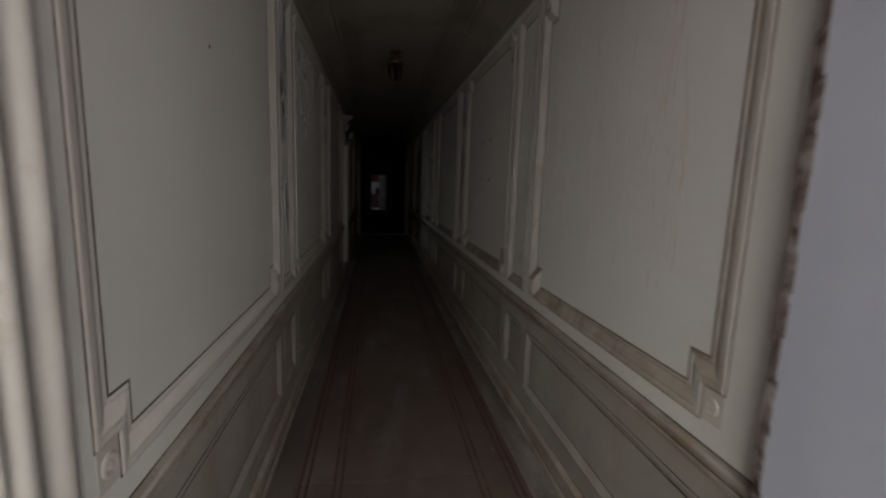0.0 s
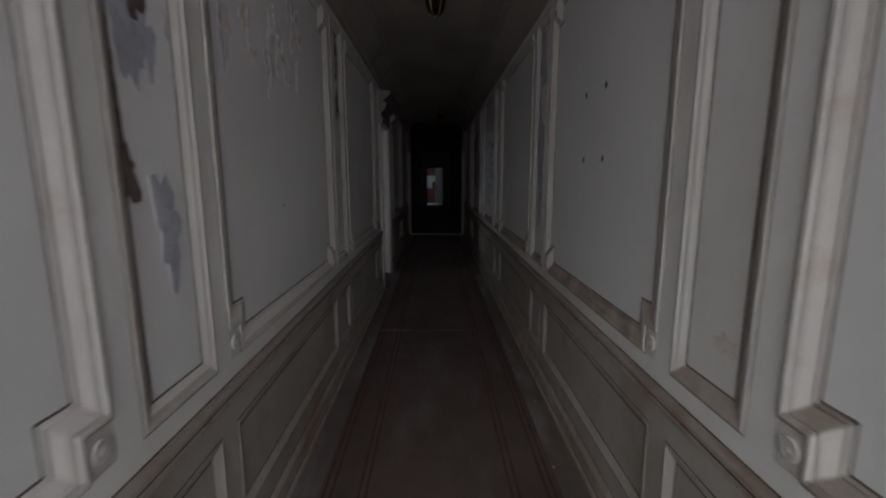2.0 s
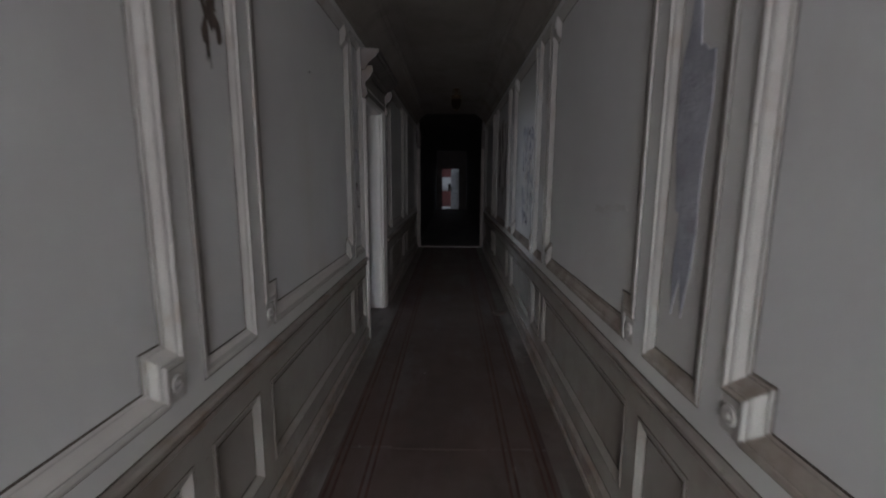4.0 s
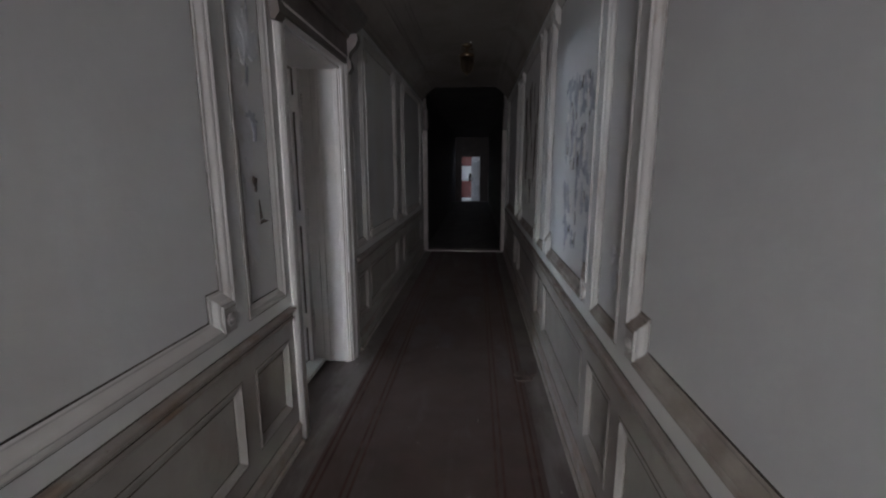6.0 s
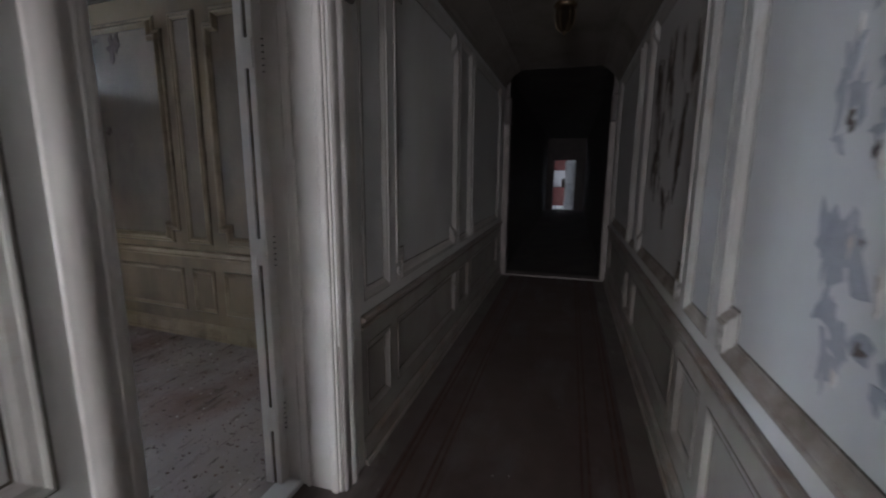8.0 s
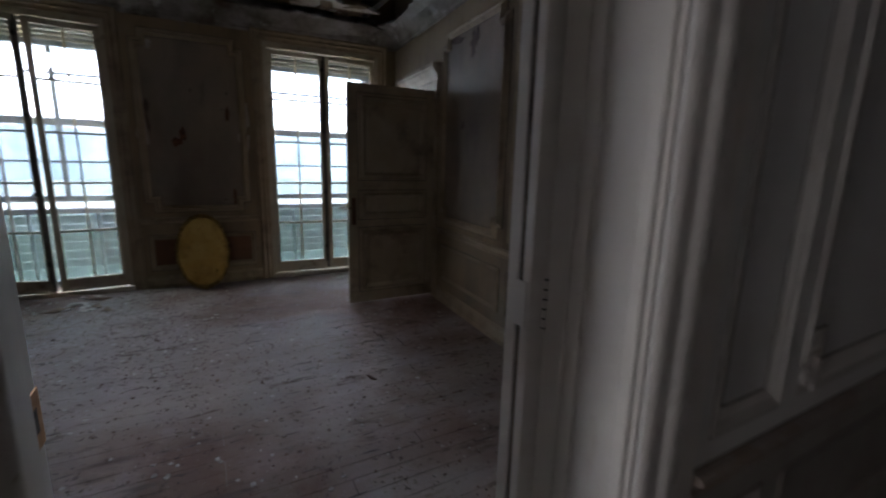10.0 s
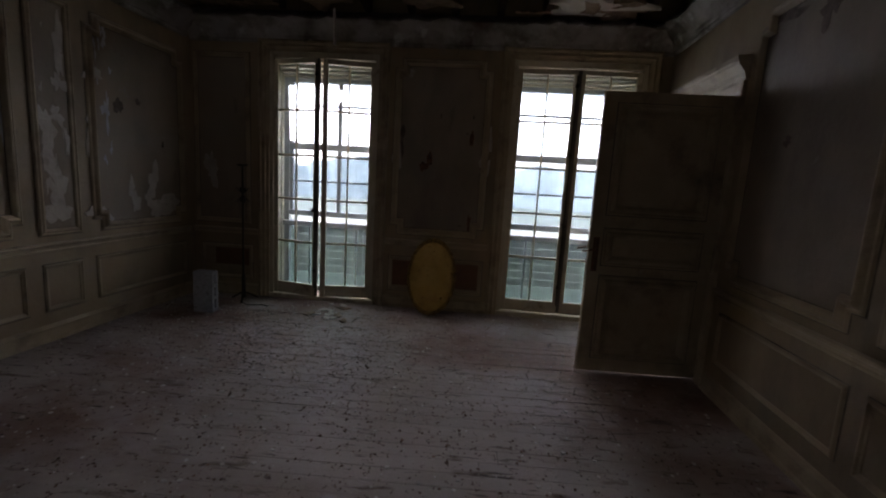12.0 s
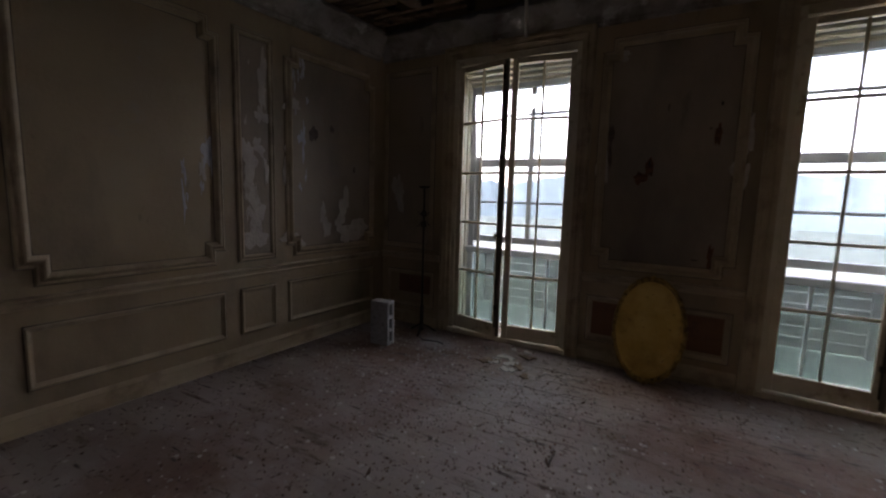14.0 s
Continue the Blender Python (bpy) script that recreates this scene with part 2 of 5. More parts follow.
# near-black colour stands in for the unlit void above the laths
VOID = surface("void_shade_boards", (0.02, 0.014, 0.01), (0.05, 0.032, 0.022), 3.0, (), 0.95, bump=0.4)
CORNICE = surface("flaking_cornice_plaster", (0.205, 0.192, 0.174), (0.298, 0.285, 0.267), 3.0,
                  [((0.0806, 0.0589, 0.0434), 3.2, 0.46, 0.68, ONE), ((0.062, 0.0434, 0.031), 9.0, 0.64, 0.8, ONE), ((0.384, 0.378, 0.36), 5.0, 0.60, 0.68, ONE)], 0.85, bump=0.9, bump_scale=30)
GLASS = glass("old_window_glass", (0.56, 0.62, 0.665), 0.006)
GLASSLOW = glass("grimy_lower_glass", (0.37, 0.46, 0.45), 0.012)
LAMPGLASS = glass("smoky_lantern_glass", (0.25, 0.21, 0.17), 0.05, 0.2)
# cream paint lightened to stand for the carried light on the jamb
GLOSS = surface("cream_gloss_light_in_colour", (0.59, 0.56, 0.515), (0.66, 0.625, 0.58), 3.0, [((0.5, 0.44, 0.36), 8.0, 0.62, 0.85, (1, 1, 0.3)), ((0.3, 0.22, 0.15), 30.0, 0.72, 0.82, ONE)], 0.4, bump=0.05, bump_scale=40)
WHITE = surface("white_door_paint", (0.70, 0.71, 0.72), (0.78, 0.79, 0.80), 3.0, (), 0.45, bump=0.05)
DARKRED = surface("dark_red_cabinet", (0.09, 0.02, 0.018), (0.13, 0.03, 0.026), 5.0, (), 0.4, bump=0.05)
CHIPS = surface("plaster_chips", (0.34, 0.30, 0.27), (0.48, 0.45, 0.42), 9.0, (), 0.9, bump=0.3, per_island=0.35)
LEAFLITTER = surface("brown_litter", (0.075, 0.042, 0.03), (0.15, 0.09, 0.065), 14.0, (), 0.9, bump=0.3, per_island=0.4)
# distance haze is mixed into these pale blue-grey tones
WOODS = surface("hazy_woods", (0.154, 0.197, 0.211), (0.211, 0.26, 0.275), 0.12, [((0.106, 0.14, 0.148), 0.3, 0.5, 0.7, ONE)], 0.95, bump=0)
GRASS = surface("pale_meadow", (0.0648, 0.0864, 0.072), (0.101, 0.122, 0.101), 0.2, (), 0.95, bump=0)

# ---- building helpers ----


def link(name, bm, material, parent=None, smooth=False):
    bmesh.ops.recalc_face_normals(bm, faces=bm.faces)
    me = bpy.data.meshes.new(name)
    bm.to_mesh(me)
    bm.free()
    me.materials.append(material)
    if smooth:
        for p in me.polygons:
            p.use_smooth = True
    ob = new(name, me)
    if parent is not None:
        ob.parent = parent
    return ob


def part(name, bm, material, parent, label="", smooth=False):
    ob = link(name, bm, material, parent, smooth)
    if label:
        ob["label"] = label
    return ob


def setting(name, bm, material, label, category, smooth=False):
    return tagged(link(name, bm, material, None, smooth), label, category, kind="structure")


def thing(name, label, category, group="", place=None, kind=""):
    ob = tagged(new(name), label, category, group, kind)
    ob.empty_display_size = 0.1
    if place is not None:
        ob.matrix_world = place
    return ob


def box(bm, x0, x1, y0, y1, z0, z1, bevel=0.0):
    r = bmesh.ops.create_cube(bm, size=1, matrix=Matrix.LocRotScale(((x0 + x1) / 2, (y0 + y1) / 2, (z0 + z1) / 2), None, (abs(x1 - x0), abs(y1 - y0), abs(z1 - z0))))
    if bevel:
        es = {e for v in r["verts"] for e in v.link_edges}
        bmesh.ops.bevel(bm, geom=list(es), offset=bevel, segments=1, affect="EDGES")
    return bm


def boxed(*a, **k):
    return box(bmesh.new(), *a, **k)


def solid(bm, lo, hi, mp, bevel=0.0):
    """A box in wall coordinates: along, up, out from the wall."""
    a, b = mp(*lo), mp(*hi)
    return box(bm, min(a[0], b[0]), max(a[0], b[0]), min(a[1], b[1]), max(a[1], b[1]), min(a[2], b[2]), max(a[2], b[2]), bevel)


def lathe(bm, profile, n=20, m=Matrix()):
    rings = [[bm.verts.new(m @ Vector((r * math.cos(2 * math.pi * i / n), r * math.sin(2 * math.pi * i / n), z))) for i in range(n)] for r, z in profile]
    for a, b in zip(rings, rings[1:]):
        for i in range(n):
            bm.faces.new((a[i], a[(i + 1) % n], b[(i + 1) % n], b[i]))
    for ring in (rings[0], rings[-1]):
        bm.faces.new(ring)
    return bm


def tube(bm, pts, r, n=8):
    """A round bar along a line of points."""
    pts = [Vector(p) for p in pts]
    rings = []
    for i, p in enumerate(pts):
        d = (pts[min(i + 1, len(pts) - 1)] - pts[max(i - 1, 0)]).normalized()
        a = d.orthogonal().normalized()
        if rings:
            a = (prev - d * prev.dot(d)).normalized()
        prev = a
        b = d.cross(a)
        rings.append([bm.verts.new(p + r * (math.cos(2 * math.pi * k / n) * a + math.sin(2 * math.pi * k / n) * b)) for k in range(n)])
    for a, b in zip(rings, rings[1:]):
        for k in range(n):
            bm.faces.new((a[k], a[(k + 1) % n], b[(k + 1) % n], b[k]))
    bm.faces.new(rings[0])
    bm.faces.new(rings[-1])
    return bm


def outline(path, w, closed=True):
    """The path (counter-clockwise) moved inwards by w, with mitred corners."""
    out, n = [], len(path)
    for i in range(n):
        p = Vector(path[i])
        a = (p - Vector(path[i - 1])).normalized() if (closed or i) else None
        b = (Vector(path[(i + 1) % n]) - p).normalized() if (closed or i < n - 1) else None
        a, b = a or b, b or a
        na, nb = Vector((-a.y, a.x)), Vector((-b.y, b.x))
        k = na + nb
        out.append(p + k * (w / max(0.2, k.dot(na))))
    return out


def moulding(bm, path, profile, mp, closed=True):
    """Sweeps a profile (inwards, out from the wall) along a path on a wall."""
    rows = []
    for w, d in profile:
        rows.append([bm.verts.new(mp(p.x, p.y, d)) for p in outline(path, w, closed)])
    n = len(path)
    for a, b in zip(rows, rows[1:]):
        for i in range(n if closed else n - 1):
            j = (i + 1) % n
            bm.faces.new((a[i], a[j], b[j], b[i]))
    if not closed:
        for i in (0, n - 1):
            bm.faces.new([r[i] for r in rows])
    return bm


def rect(u0, u1, v0, v1):
    return [(u0, v0), (u1, v0), (u1, v1), (u0, v1)]


def eared(u0, u1, v0, v1, n=0.075, m=0.10):
    """A frame whose corners are stepped in."""
    return [(u0 + n, v0), (u1 - n, v0), (u1 - n, v0 + m), (u1, v0 + m), (u1, v1 - m), (u1 - n, v1 - m), (u1 - n, v1), (u0 + n, v1), (u0 + n, v1 - m), (u0, v1 - m), (u0, v0 + m), (u0 + n, v0 + m)]


BOLD = [(0, 0.0), (0, 0.0043), (0.006, 0.0079), (0.014, 0.0086), (0.02, 0.0057), (0.024, 0.0064), (0.034, 0.015), (0.044, 0.0186), (0.054, 0.0164), (0.064, 0.0093), (0.071, 0.0057), (0.073, 0.0)]
SLIM = [(0, 0.0), (0, 0.0045), (0.007, 0.009), (0.014, 0.009), (0.02, 0.0053), (0.03, 0.0097), (0.042, 0.009), (0.05, 0.0053), (0.052, 0.0)]
JOINT = [(-0.006, -0.001), (-0.006, 0.0036), (0.001, 0.0036), (0.001, -0.001)]
THIN = [(0, 0.0), (0, 0.0042), (0.007, 0.0084), (0.014, 0.0084), (0.022, 0.0042), (0.032, 0.0025), (0.034, 0.0)]


def pierced(lo, hi, u0, u1, z0, z1, holes, axis):
    """A wall as a mesh of blocks with openings left through it. axis 'x': it runs along y and is lo..hi thick in x."""
    bm = bmesh.new()
    cuts = sorted({u0, u1, *[h[0] for h in holes], *[h[1] for h in holes]})
    for a, b in zip(cuts, cuts[1:]):
        zs = [z0]
        for h in sorted([h for h in holes if h[0] <= a and h[1] >= b], key=lambda h: h[2]):
            zs += [h[2], h[3]]
        zs.append(z1)
        for za, zb in zip(zs[::2], zs[1::2]):
            if zb - za > 1e-4:
                box(bm, lo, hi, a, b, za, zb) if axis == "x" else box(bm, a, b, lo, hi, za, zb)
    return bm


def patch(bm, u, v, w, h, mp, d, seed, ragged=0.35, n=26):
    """A ragged flake on a wall."""
    rnd = random.Random(seed)
    ph = [rnd.uniform(0, 6.28) for _ in range(5)]
    ring, top = [], []
    for i in range(n):
        a = 2 * math.pi * i / n
        k = 1 + ragged * (0.5 * math.sin(2 * a + ph[0]) + 0.4 * math.sin(3 * a + ph[1]) + 0.35 * math.sin(5 * a + ph[2]) + 0.3 * math.sin(8 * a + ph[3]) + rnd.uniform(-0.25, 0.25))
        pu, pv = u + 0.5 * w * math.cos(a) * k, v + 0.5 * h * math.sin(a) * k
        ring.append(bm.verts.new(mp(pu, pv, -0.002)))
        top.append(bm.verts.new(mp(pu, pv, d)))
    for i in range(n):
        j = (i + 1) % n
        bm.faces.new((ring[i], ring[j], top[j], top[i]))
    mid = bm.verts.new(mp(u, v, d * 1.15))
    for i in range(n):
        bm.faces.new((top[i], top[(i + 1) % n], mid))
    return bm

# ---- corridor ----
CW, CH = 1.425, 2.75            # the corridor's width and height
DOOR0, DOOR1, DOORTOP = 7.22, 8.18, 2.10
EDGE0 = 7.31                     # the near architrave stands proud of the jamb
END = 12.65


def west(u, v, d):
    return (d, u, v)


def east(u, v, d):
    return (CW - d, u, v)


def west_sunk(u, v, d):
    return west(u, v, d - 0.012)


def east_sunk(u, v, d):
    return east(u, v, d - 0.012)


wall_w = setting("wall_corridor_west", pierced(-0.30, -0.02, 0.98, END, 0, CH, [(DOOR0, DOOR1, 0, DOORTOP)], "x"), WALL, "aged off-white painted corridor wall with panelling", "wall")
wall_e = setting("wall_corridor_east", pierced(CW + 0.02, CW + 0.25, 0.98, END, 0, CH, [], "x"), WALL, "aged off-white painted corridor wall with panelling", "wall")
setting("ceiling_corridor", boxed(-0.1, CW + 0.1, 0.98, END + 0.15, CH, CH + 0.12), CEIL, "dark brown plaster corridor ceiling", "ceiling")
setting("ceiling_passage", boxed(-0.1, CW + 0.1, END + 0.15, 24.3, CH, CH + 0.12), PASSAGE, "passage ceiling with its darkness put in the paint", "ceiling")
setting("floor_passage", boxed(-0.20, CW, END + 0.15, 24.4, -0.12, 0.0), PASSAGE, "passage floor with its darkness put in the colour", "floor")
setting("floor_corridor", boxed(-0.20, CW, -1.0, END + 0.15, -0.12, 0.0), LINO, "dusty brown linoleum corridor floor", "floor")

WIDE_W = [(1.035, 2.60), (3.12, 4.65), (5.18, 6.71), (8.81, 10.11), (10.70, 12.30)]
SLIM_W = [(2.69, 3.03), (4.74, 5.09), (6.80, 7.14), (8.42, 8.72), (10.20, 10.61)]
WIDE_E = [(1.13, 2.58), (3.08, 4.53), (5.05, 6.575), (7.10, 8.28), (8.80, 10.20), (10.72, 12.30)]
SLIM_E = [(2.67, 2.99), (4.62, 4.96), (6.665, 7.01), (8.37, 8.71), (10.29, 10.63)]
PB, PT, LB, LT = 0.825, 2.47, 0.235, 0.60


def panelling(wall, mp, wides, slims, mats, pt=PT, ears=True, lows=True, ledge=None, deep=1.0):
    field, frame_mat = mats
    for (u0, u1), bold in [(w, True) for w in wides] + [(s, False) for s in slims]:
        path = eared(u0, u1, PB, pt) if bold and ears else rect(u0, u1, PB, pt)
        bm = bmesh.new()
        inner = outline(path, 0.068 if bold else 0.048)
        front = [bm.verts.new(mp(p.x, p.y, 0.006)) for p in inner]
        back = [bm.verts.new(mp(p.x, p.y, -0.004)) for p in inner]
        bm.faces.new(front)
        bm.faces.new(back)
        for i in range(len(inner)):
            j = (i + 1) % len(inner)
            bm.faces.new((front[i], front[j], back[j], back[i]))
        part("panel", bm, field, wall)
        mo = part("panel_moulding", moulding(bmesh.new(), path, [(w, d * deep) for w, d in (BOLD if bold else SLIM)], mp), frame_mat, wall)
        within = [tuple(p) for p in outline(path, 0.076 if bold else 0.055)]
        part("inner_joint", moulding(bmesh.new(), within, [(w, d + 0.0035) for w, d in JOINT], mp), JOINTDARK, wall)
        mo.data.materials.append(ledge or frame_mat)
        n = len(path)
        for k, p in enumerate(mo.data.polygons):
            if k % n in ((0, 2, 10) if n == 12 else (0, )):
                p.material_index = 1
        part("open_joint", moulding(bmesh.new(), path, JOINT, mp), JOINTDARK, wall)
        if lows:
            lo = rect(u0 + 0.01, u1 - 0.01, LB, LT)
            part("lower_panel_moulding", moulding(bmesh.new(), lo, [(w, d * deep) for w, d in THIN], mp), frame_mat, wall)
            part("open_joint", moulding(bmesh.new(), lo, JOINT, mp), JOINTDARK, wall)


# grime, and the weaker light low on the wall, darkened into one paint
DADO = surface("dado_grime_and_shade", (0.275, 0.25, 0.22), (0.345, 0.32, 0.285), 2.0, [((0.22, 0.17, 0.13), 3.0, 0.52, 0.8, (1, 1, 0.5)), ((0.16, 0.12, 0.09), 22.0, 0.66, 0.8, ONE)], 0.5, bump=0.15)
STILE, SUNK = 0.008, -0.006      # faces of the framing and of the sunk panels, out from the wall line
BOLD_IN = [(0, -0.01), (0, 0.013), (0.007, 0.0145), (0.015, 0.012), (0.018, 0.0085), (0.023, 0.010), (0.034, 0.007), (0.046, 0.001), (0.054, -0.003), (0.058, -0.0045), (0.064, -0.002), (0.070, -0.004), (0.073, -0.012)]
SLIM_IN = [(0, -0.01), (0, 0.011), (0.006, 0.0125), (0.012, 0.010), (0.015, 0.0075), (0.030, 0.004), (0.042, -0.002), (0.048, -0.0035), (0.053, -0.010)]
THIN_IN = [(0, -0.01), (0, 0.0105), (0.006, 0.0115), (0.011, 0.009), (0.014, 0.007), (0.030, 0.000), (0.037, -0.003), (0.042, -0.010)]
GAP_OUT = [(-0.0045, 0.005), (-0.0045, 0.0092), (0.001, 0.0092), (0.001, 0.005)]
GAP_IN = [(-0.002, -0.009), (-0.002, -0.005), (0.004, -0.005), (0.004, -0.009)]


def sunk_field(path, w, mp):
    bm = bmesh.new()
    inner = outline(path, w)
    front = [bm.verts.new(mp(p.x, p.y, SUNK)) for p in inner]
    back = [bm.verts.new(mp(p.x, p.y, -0.024)) for p in inner]
    bm.faces.new(front)
    bm.faces.new(back)
    for i in range(len(inner)):
        j = (i + 1) % len(inner)
        bm.faces.new((front[i], front[j], back[j], back[i]))
    return bm


def framed_panelling(wall, mp, wides, slims, ledge, doors, x0, x1):
    """Framing boards with sunk panels in moulded borders, above and below the chair rail."""
    every = [(w, True) for w in wides] + [(q, False) for q in slims]
    upper = [(a, b, PB, PT) for (a, b), _ in every] + doors
    lower = [(a + 0.01, b - 0.01, LB, LT) for (a, b), _ in every] + doors
    for name, z0, z1, holes, paint in (("framing_board", 0.69, CH, upper, WALL), ("dado_board", 0.0, 0.69, lower, DADO)):
        cuts = sorted({1.0, END, *[h[0] for h in holes], *[h[1] for h in holes]})
        for a, b in zip(cuts, cuts[1:]):
            zs = [z0]
            for h in sorted([h for h in holes if h[0] <= a and h[1] >= b], key=lambda h: h[2]):
                zs += [h[2], h[3]]
            zs.append(z1)
            for za, zb in zip(zs[::2], zs[1::2]):
                if zb - za > 1e-4:
                    part(name, boxed(x0, x1, a, b, za, zb), paint, wall)
    for (u0, u1), bold in every:
        path = eared(u0, u1, PB, PT) if bold else rect(u0, u1, PB, PT)
        part("panel", sunk_field(path, 0.066 if bold else 0.048, mp), PANEL, wall)
        mo = part("panel_moulding", moulding(bmesh.new(), path, BOLD_IN if bold else SLIM_IN, mp), TRIM, wall)
        mo.data.materials.append(ledge)
        n = len(path)
        for k, p in enumerate(mo.data.polygons):
            if k % n in ((0, 2, 10) if n == 12 else (0, )) and (k // n > 4 or ledge is GRIME):
                p.material_index = 1
        part("open_joint", moulding(bmesh.new(), path, GAP_OUT, mp), JOINTDARK, wall)
        within = [tuple(p) for p in outline(path, 0.073 if bold else 0.053)]
        part("inner_joint", moulding(bmesh.new(), within, GAP_IN, mp), JOINTDARK, wall)
        if bold:
            for ua, sg in ((u0, 1), (u1, -1)):
                for va in (PB, PT - 0.10):
                    part("corner_block", solid(bmesh.new(), (ua, va, -0.02), (ua + sg * 0.075, va + 0.10, 0.0085), mp, 0.002), TRIM, wall)
                    c = Vector(mp(ua + sg * 0.037, va + 0.05, 0.008))
                    turn = Vector((0, 0, 1)).rotation_difference(Vector(mp(0, 0, 1)) - Vector(mp(0, 0, 0))).to_matrix().to_4x4()
                    part("rosette", lathe(bmesh.new(), [(0.026, -0.002), (0.026, 0.004), (0.021, 0.007), (0.017, 0.003), (0.010, 0.004), (0.006, 0.008), (0.001, 0.009)], 18, Matrix.Translation(c) @ turn), TRIM, wall, smooth=True)
        low = rect(u0 + 0.01, u1 - 0.01, LB, LT)
        part("lower_panel", sunk_field(low, 0.038, mp), DADO, wall)
        part("lower_panel_moulding", moulding(bmesh.new(), low, THIN_IN, mp), DADO, wall)
        part("open_joint", moulding(bmesh.new(), low, GAP_OUT, mp), JOINTDARK, wall)
        # dark line paints in the crease shade of the lower panel
        inlow = [tuple(p) for p in outline(low, 0.042)]
        part("inner_joint", moulding(bmesh.new(), inlow, GAP_IN, mp), JOINTDARK, wall)


# brighter GLOSS on the west ledges paints in the light they catch
framed_panelling(wall_w, west, WIDE_W, SLIM_W, GLOSS, [(DOOR0, DOOR1, 0, DOORTOP)], -0.021, STILE)
framed_panelling(wall_e, east, WIDE_E, SLIM_E, GRIME, [], CW - STILE, CW + 0.021)

RAIL_PROFILE = [(0.0, 0.0), (0.0, 0.016), (0.006, 0.020), (0.014, 0.020), (0.018, 0.013), (0.024, 0.0125), (0.028, 0.016), (0.038, 0.018), (0.044, 0.028), (0.052, 0.036), (0.061, 0.035), (0.066, 0.026), (0.068, 0.0)]
BASE_PROFILE = [(0.0, 0.0), (0.0, 0.034), (0.018, 0.032), (0.026, 0.020), (0.095, 0.018), (0.104, 0.024), (0.114, 0.016), (0.124, 0.010), (0.13, 0.0)]


def run(bm, u0, u1, v, profile, mp):
    """A moulding that runs straight along a wall from height v up."""
    rows = [[bm.verts.new(mp(u, v + w, d)) for u in (u0, u1)] for w, d in profile]
    for a, b in zip(rows, rows[1:]):
        bm.faces.new((a[0], a[1], b[1], b[0]))
    for i in (0, 1):
        bm.faces.new([r[i] for r in rows])
    return bm


CORN = [(0.0, 0.0), (0.0, 0.014), (0.018, 0.024), (0.030, 0.020), (0.044, 0.040), (0.075, 0.055), (0.120, 0.085), (0.160, 0.125), (0.178, 0.150), (0.184, 0.175), (0.200, 0.180), (0.212, 0.205), (0.224, 0.205), (0.228, 0.0)]
for mp, spans, side in ((west, [(1.0, EDGE0 - 0.12), (DOOR1 + 0.19, END)], "west"), (east, [(1.0, END)], "east")):
    for a, b in spans:
        setting("trim_chair_rail_" + side, run(bmesh.new(), a, b, 0.688, RAIL_PROFILE, mp), RAIL, "grimy cream painted chair rail along the corridor", "chair rail")
        setting("baseboard_corridor_" + side, run(bmesh.new(), a, b, 0.0, BASE_PROFILE, mp), RAIL, "scuffed brown-stained painted baseboard", "baseboard")
    for a, b in spans:
        wall_of = wall_w if side == "west" else wall_e
        # dark strips paint groove shade that the rail relief lacks, beside real joints
        for v, h, d in ((0.6825, 0.0055, 0.0094), (0.7565, 0.005, 0.0094), (0.1305, 0.005, 0.0094), (0.7065, 0.005, 0.0136), (0.024, 0.004, 0.0225)):
            part("open_joint", solid(bmesh.new(), (a, v, 0.004), (b, v + h, d), mp), JOINTDARK, wall_of)
    setting("trim_cornice_" + side, run(bmesh.new(), 1.0, END, 2.522, CORN, mp), CEIL, "dark brown moulded plaster cornice", "cornice")
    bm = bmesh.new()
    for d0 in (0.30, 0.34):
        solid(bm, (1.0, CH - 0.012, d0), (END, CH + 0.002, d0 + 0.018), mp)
    setting("trim_ceiling_bead_" + side, bm, CEIL, "dark brown plaster bead on the corridor ceiling", "moulding")

# the doorway to the room
CASE = [(0.0, 0.0), (0.0, 0.030), (0.020, 0.040), (0.036, 0.040), (0.046, 0.026), (0.056, 0.022), (0.085, 0.022), (0.096, 0.032), (0.110, 0.030), (0.122, 0.018), (0.150, 0.014), (0.168, 0.014), (0.172, 0.0)]


ROUND_CASE = [(0.0, 0.0), (0.0, 0.012), (0.006, 0.016), (0.012, 0.022), (0.020, 0.027), (0.030, 0.030), (0.042, 0.031), (0.054, 0.027), (0.062, 0.020), (0.068, 0.0165), (0.076, 0.019), (0.084, 0.0175), (0.092, 0.019), (0.100, 0.0175), (0.110, 0.015), (0.114, 0.0)]


def door_casing(bm, u0, u1, top, mp, profile, w):
    """An architrave round an opening: up one side, over and down the other."""
    path = [(u0 - w, 0.0), (u0 - w, top + w), (u1 + w, top + w), (u1 + w, 0.0)]
    path = path[::-1]
    return moulding(bm, path, profile, mp, closed=False)


door_1 = thing("door_1", "open cream panelled doorway from corridor to room", "door", kind="structure")
part("door_casing", door_casing(bmesh.new(), EDGE0, DOOR1, DOORTOP, west, ROUND_CASE, 0.114), GLOSS, door_1, smooth=True)
part("outer_pilaster", boxed(0.0, 0.016, DOOR1 + 0.114, DOOR1 + 0.185, 0, 2.12, bevel=0.005), GLOSS, door_1)
part("casing_back", boxed(-0.03, -0.0005, DOOR0 + 0.012, EDGE0, 0, DOORTOP - 0.016, bevel=0.003), GLOSS, door_1)
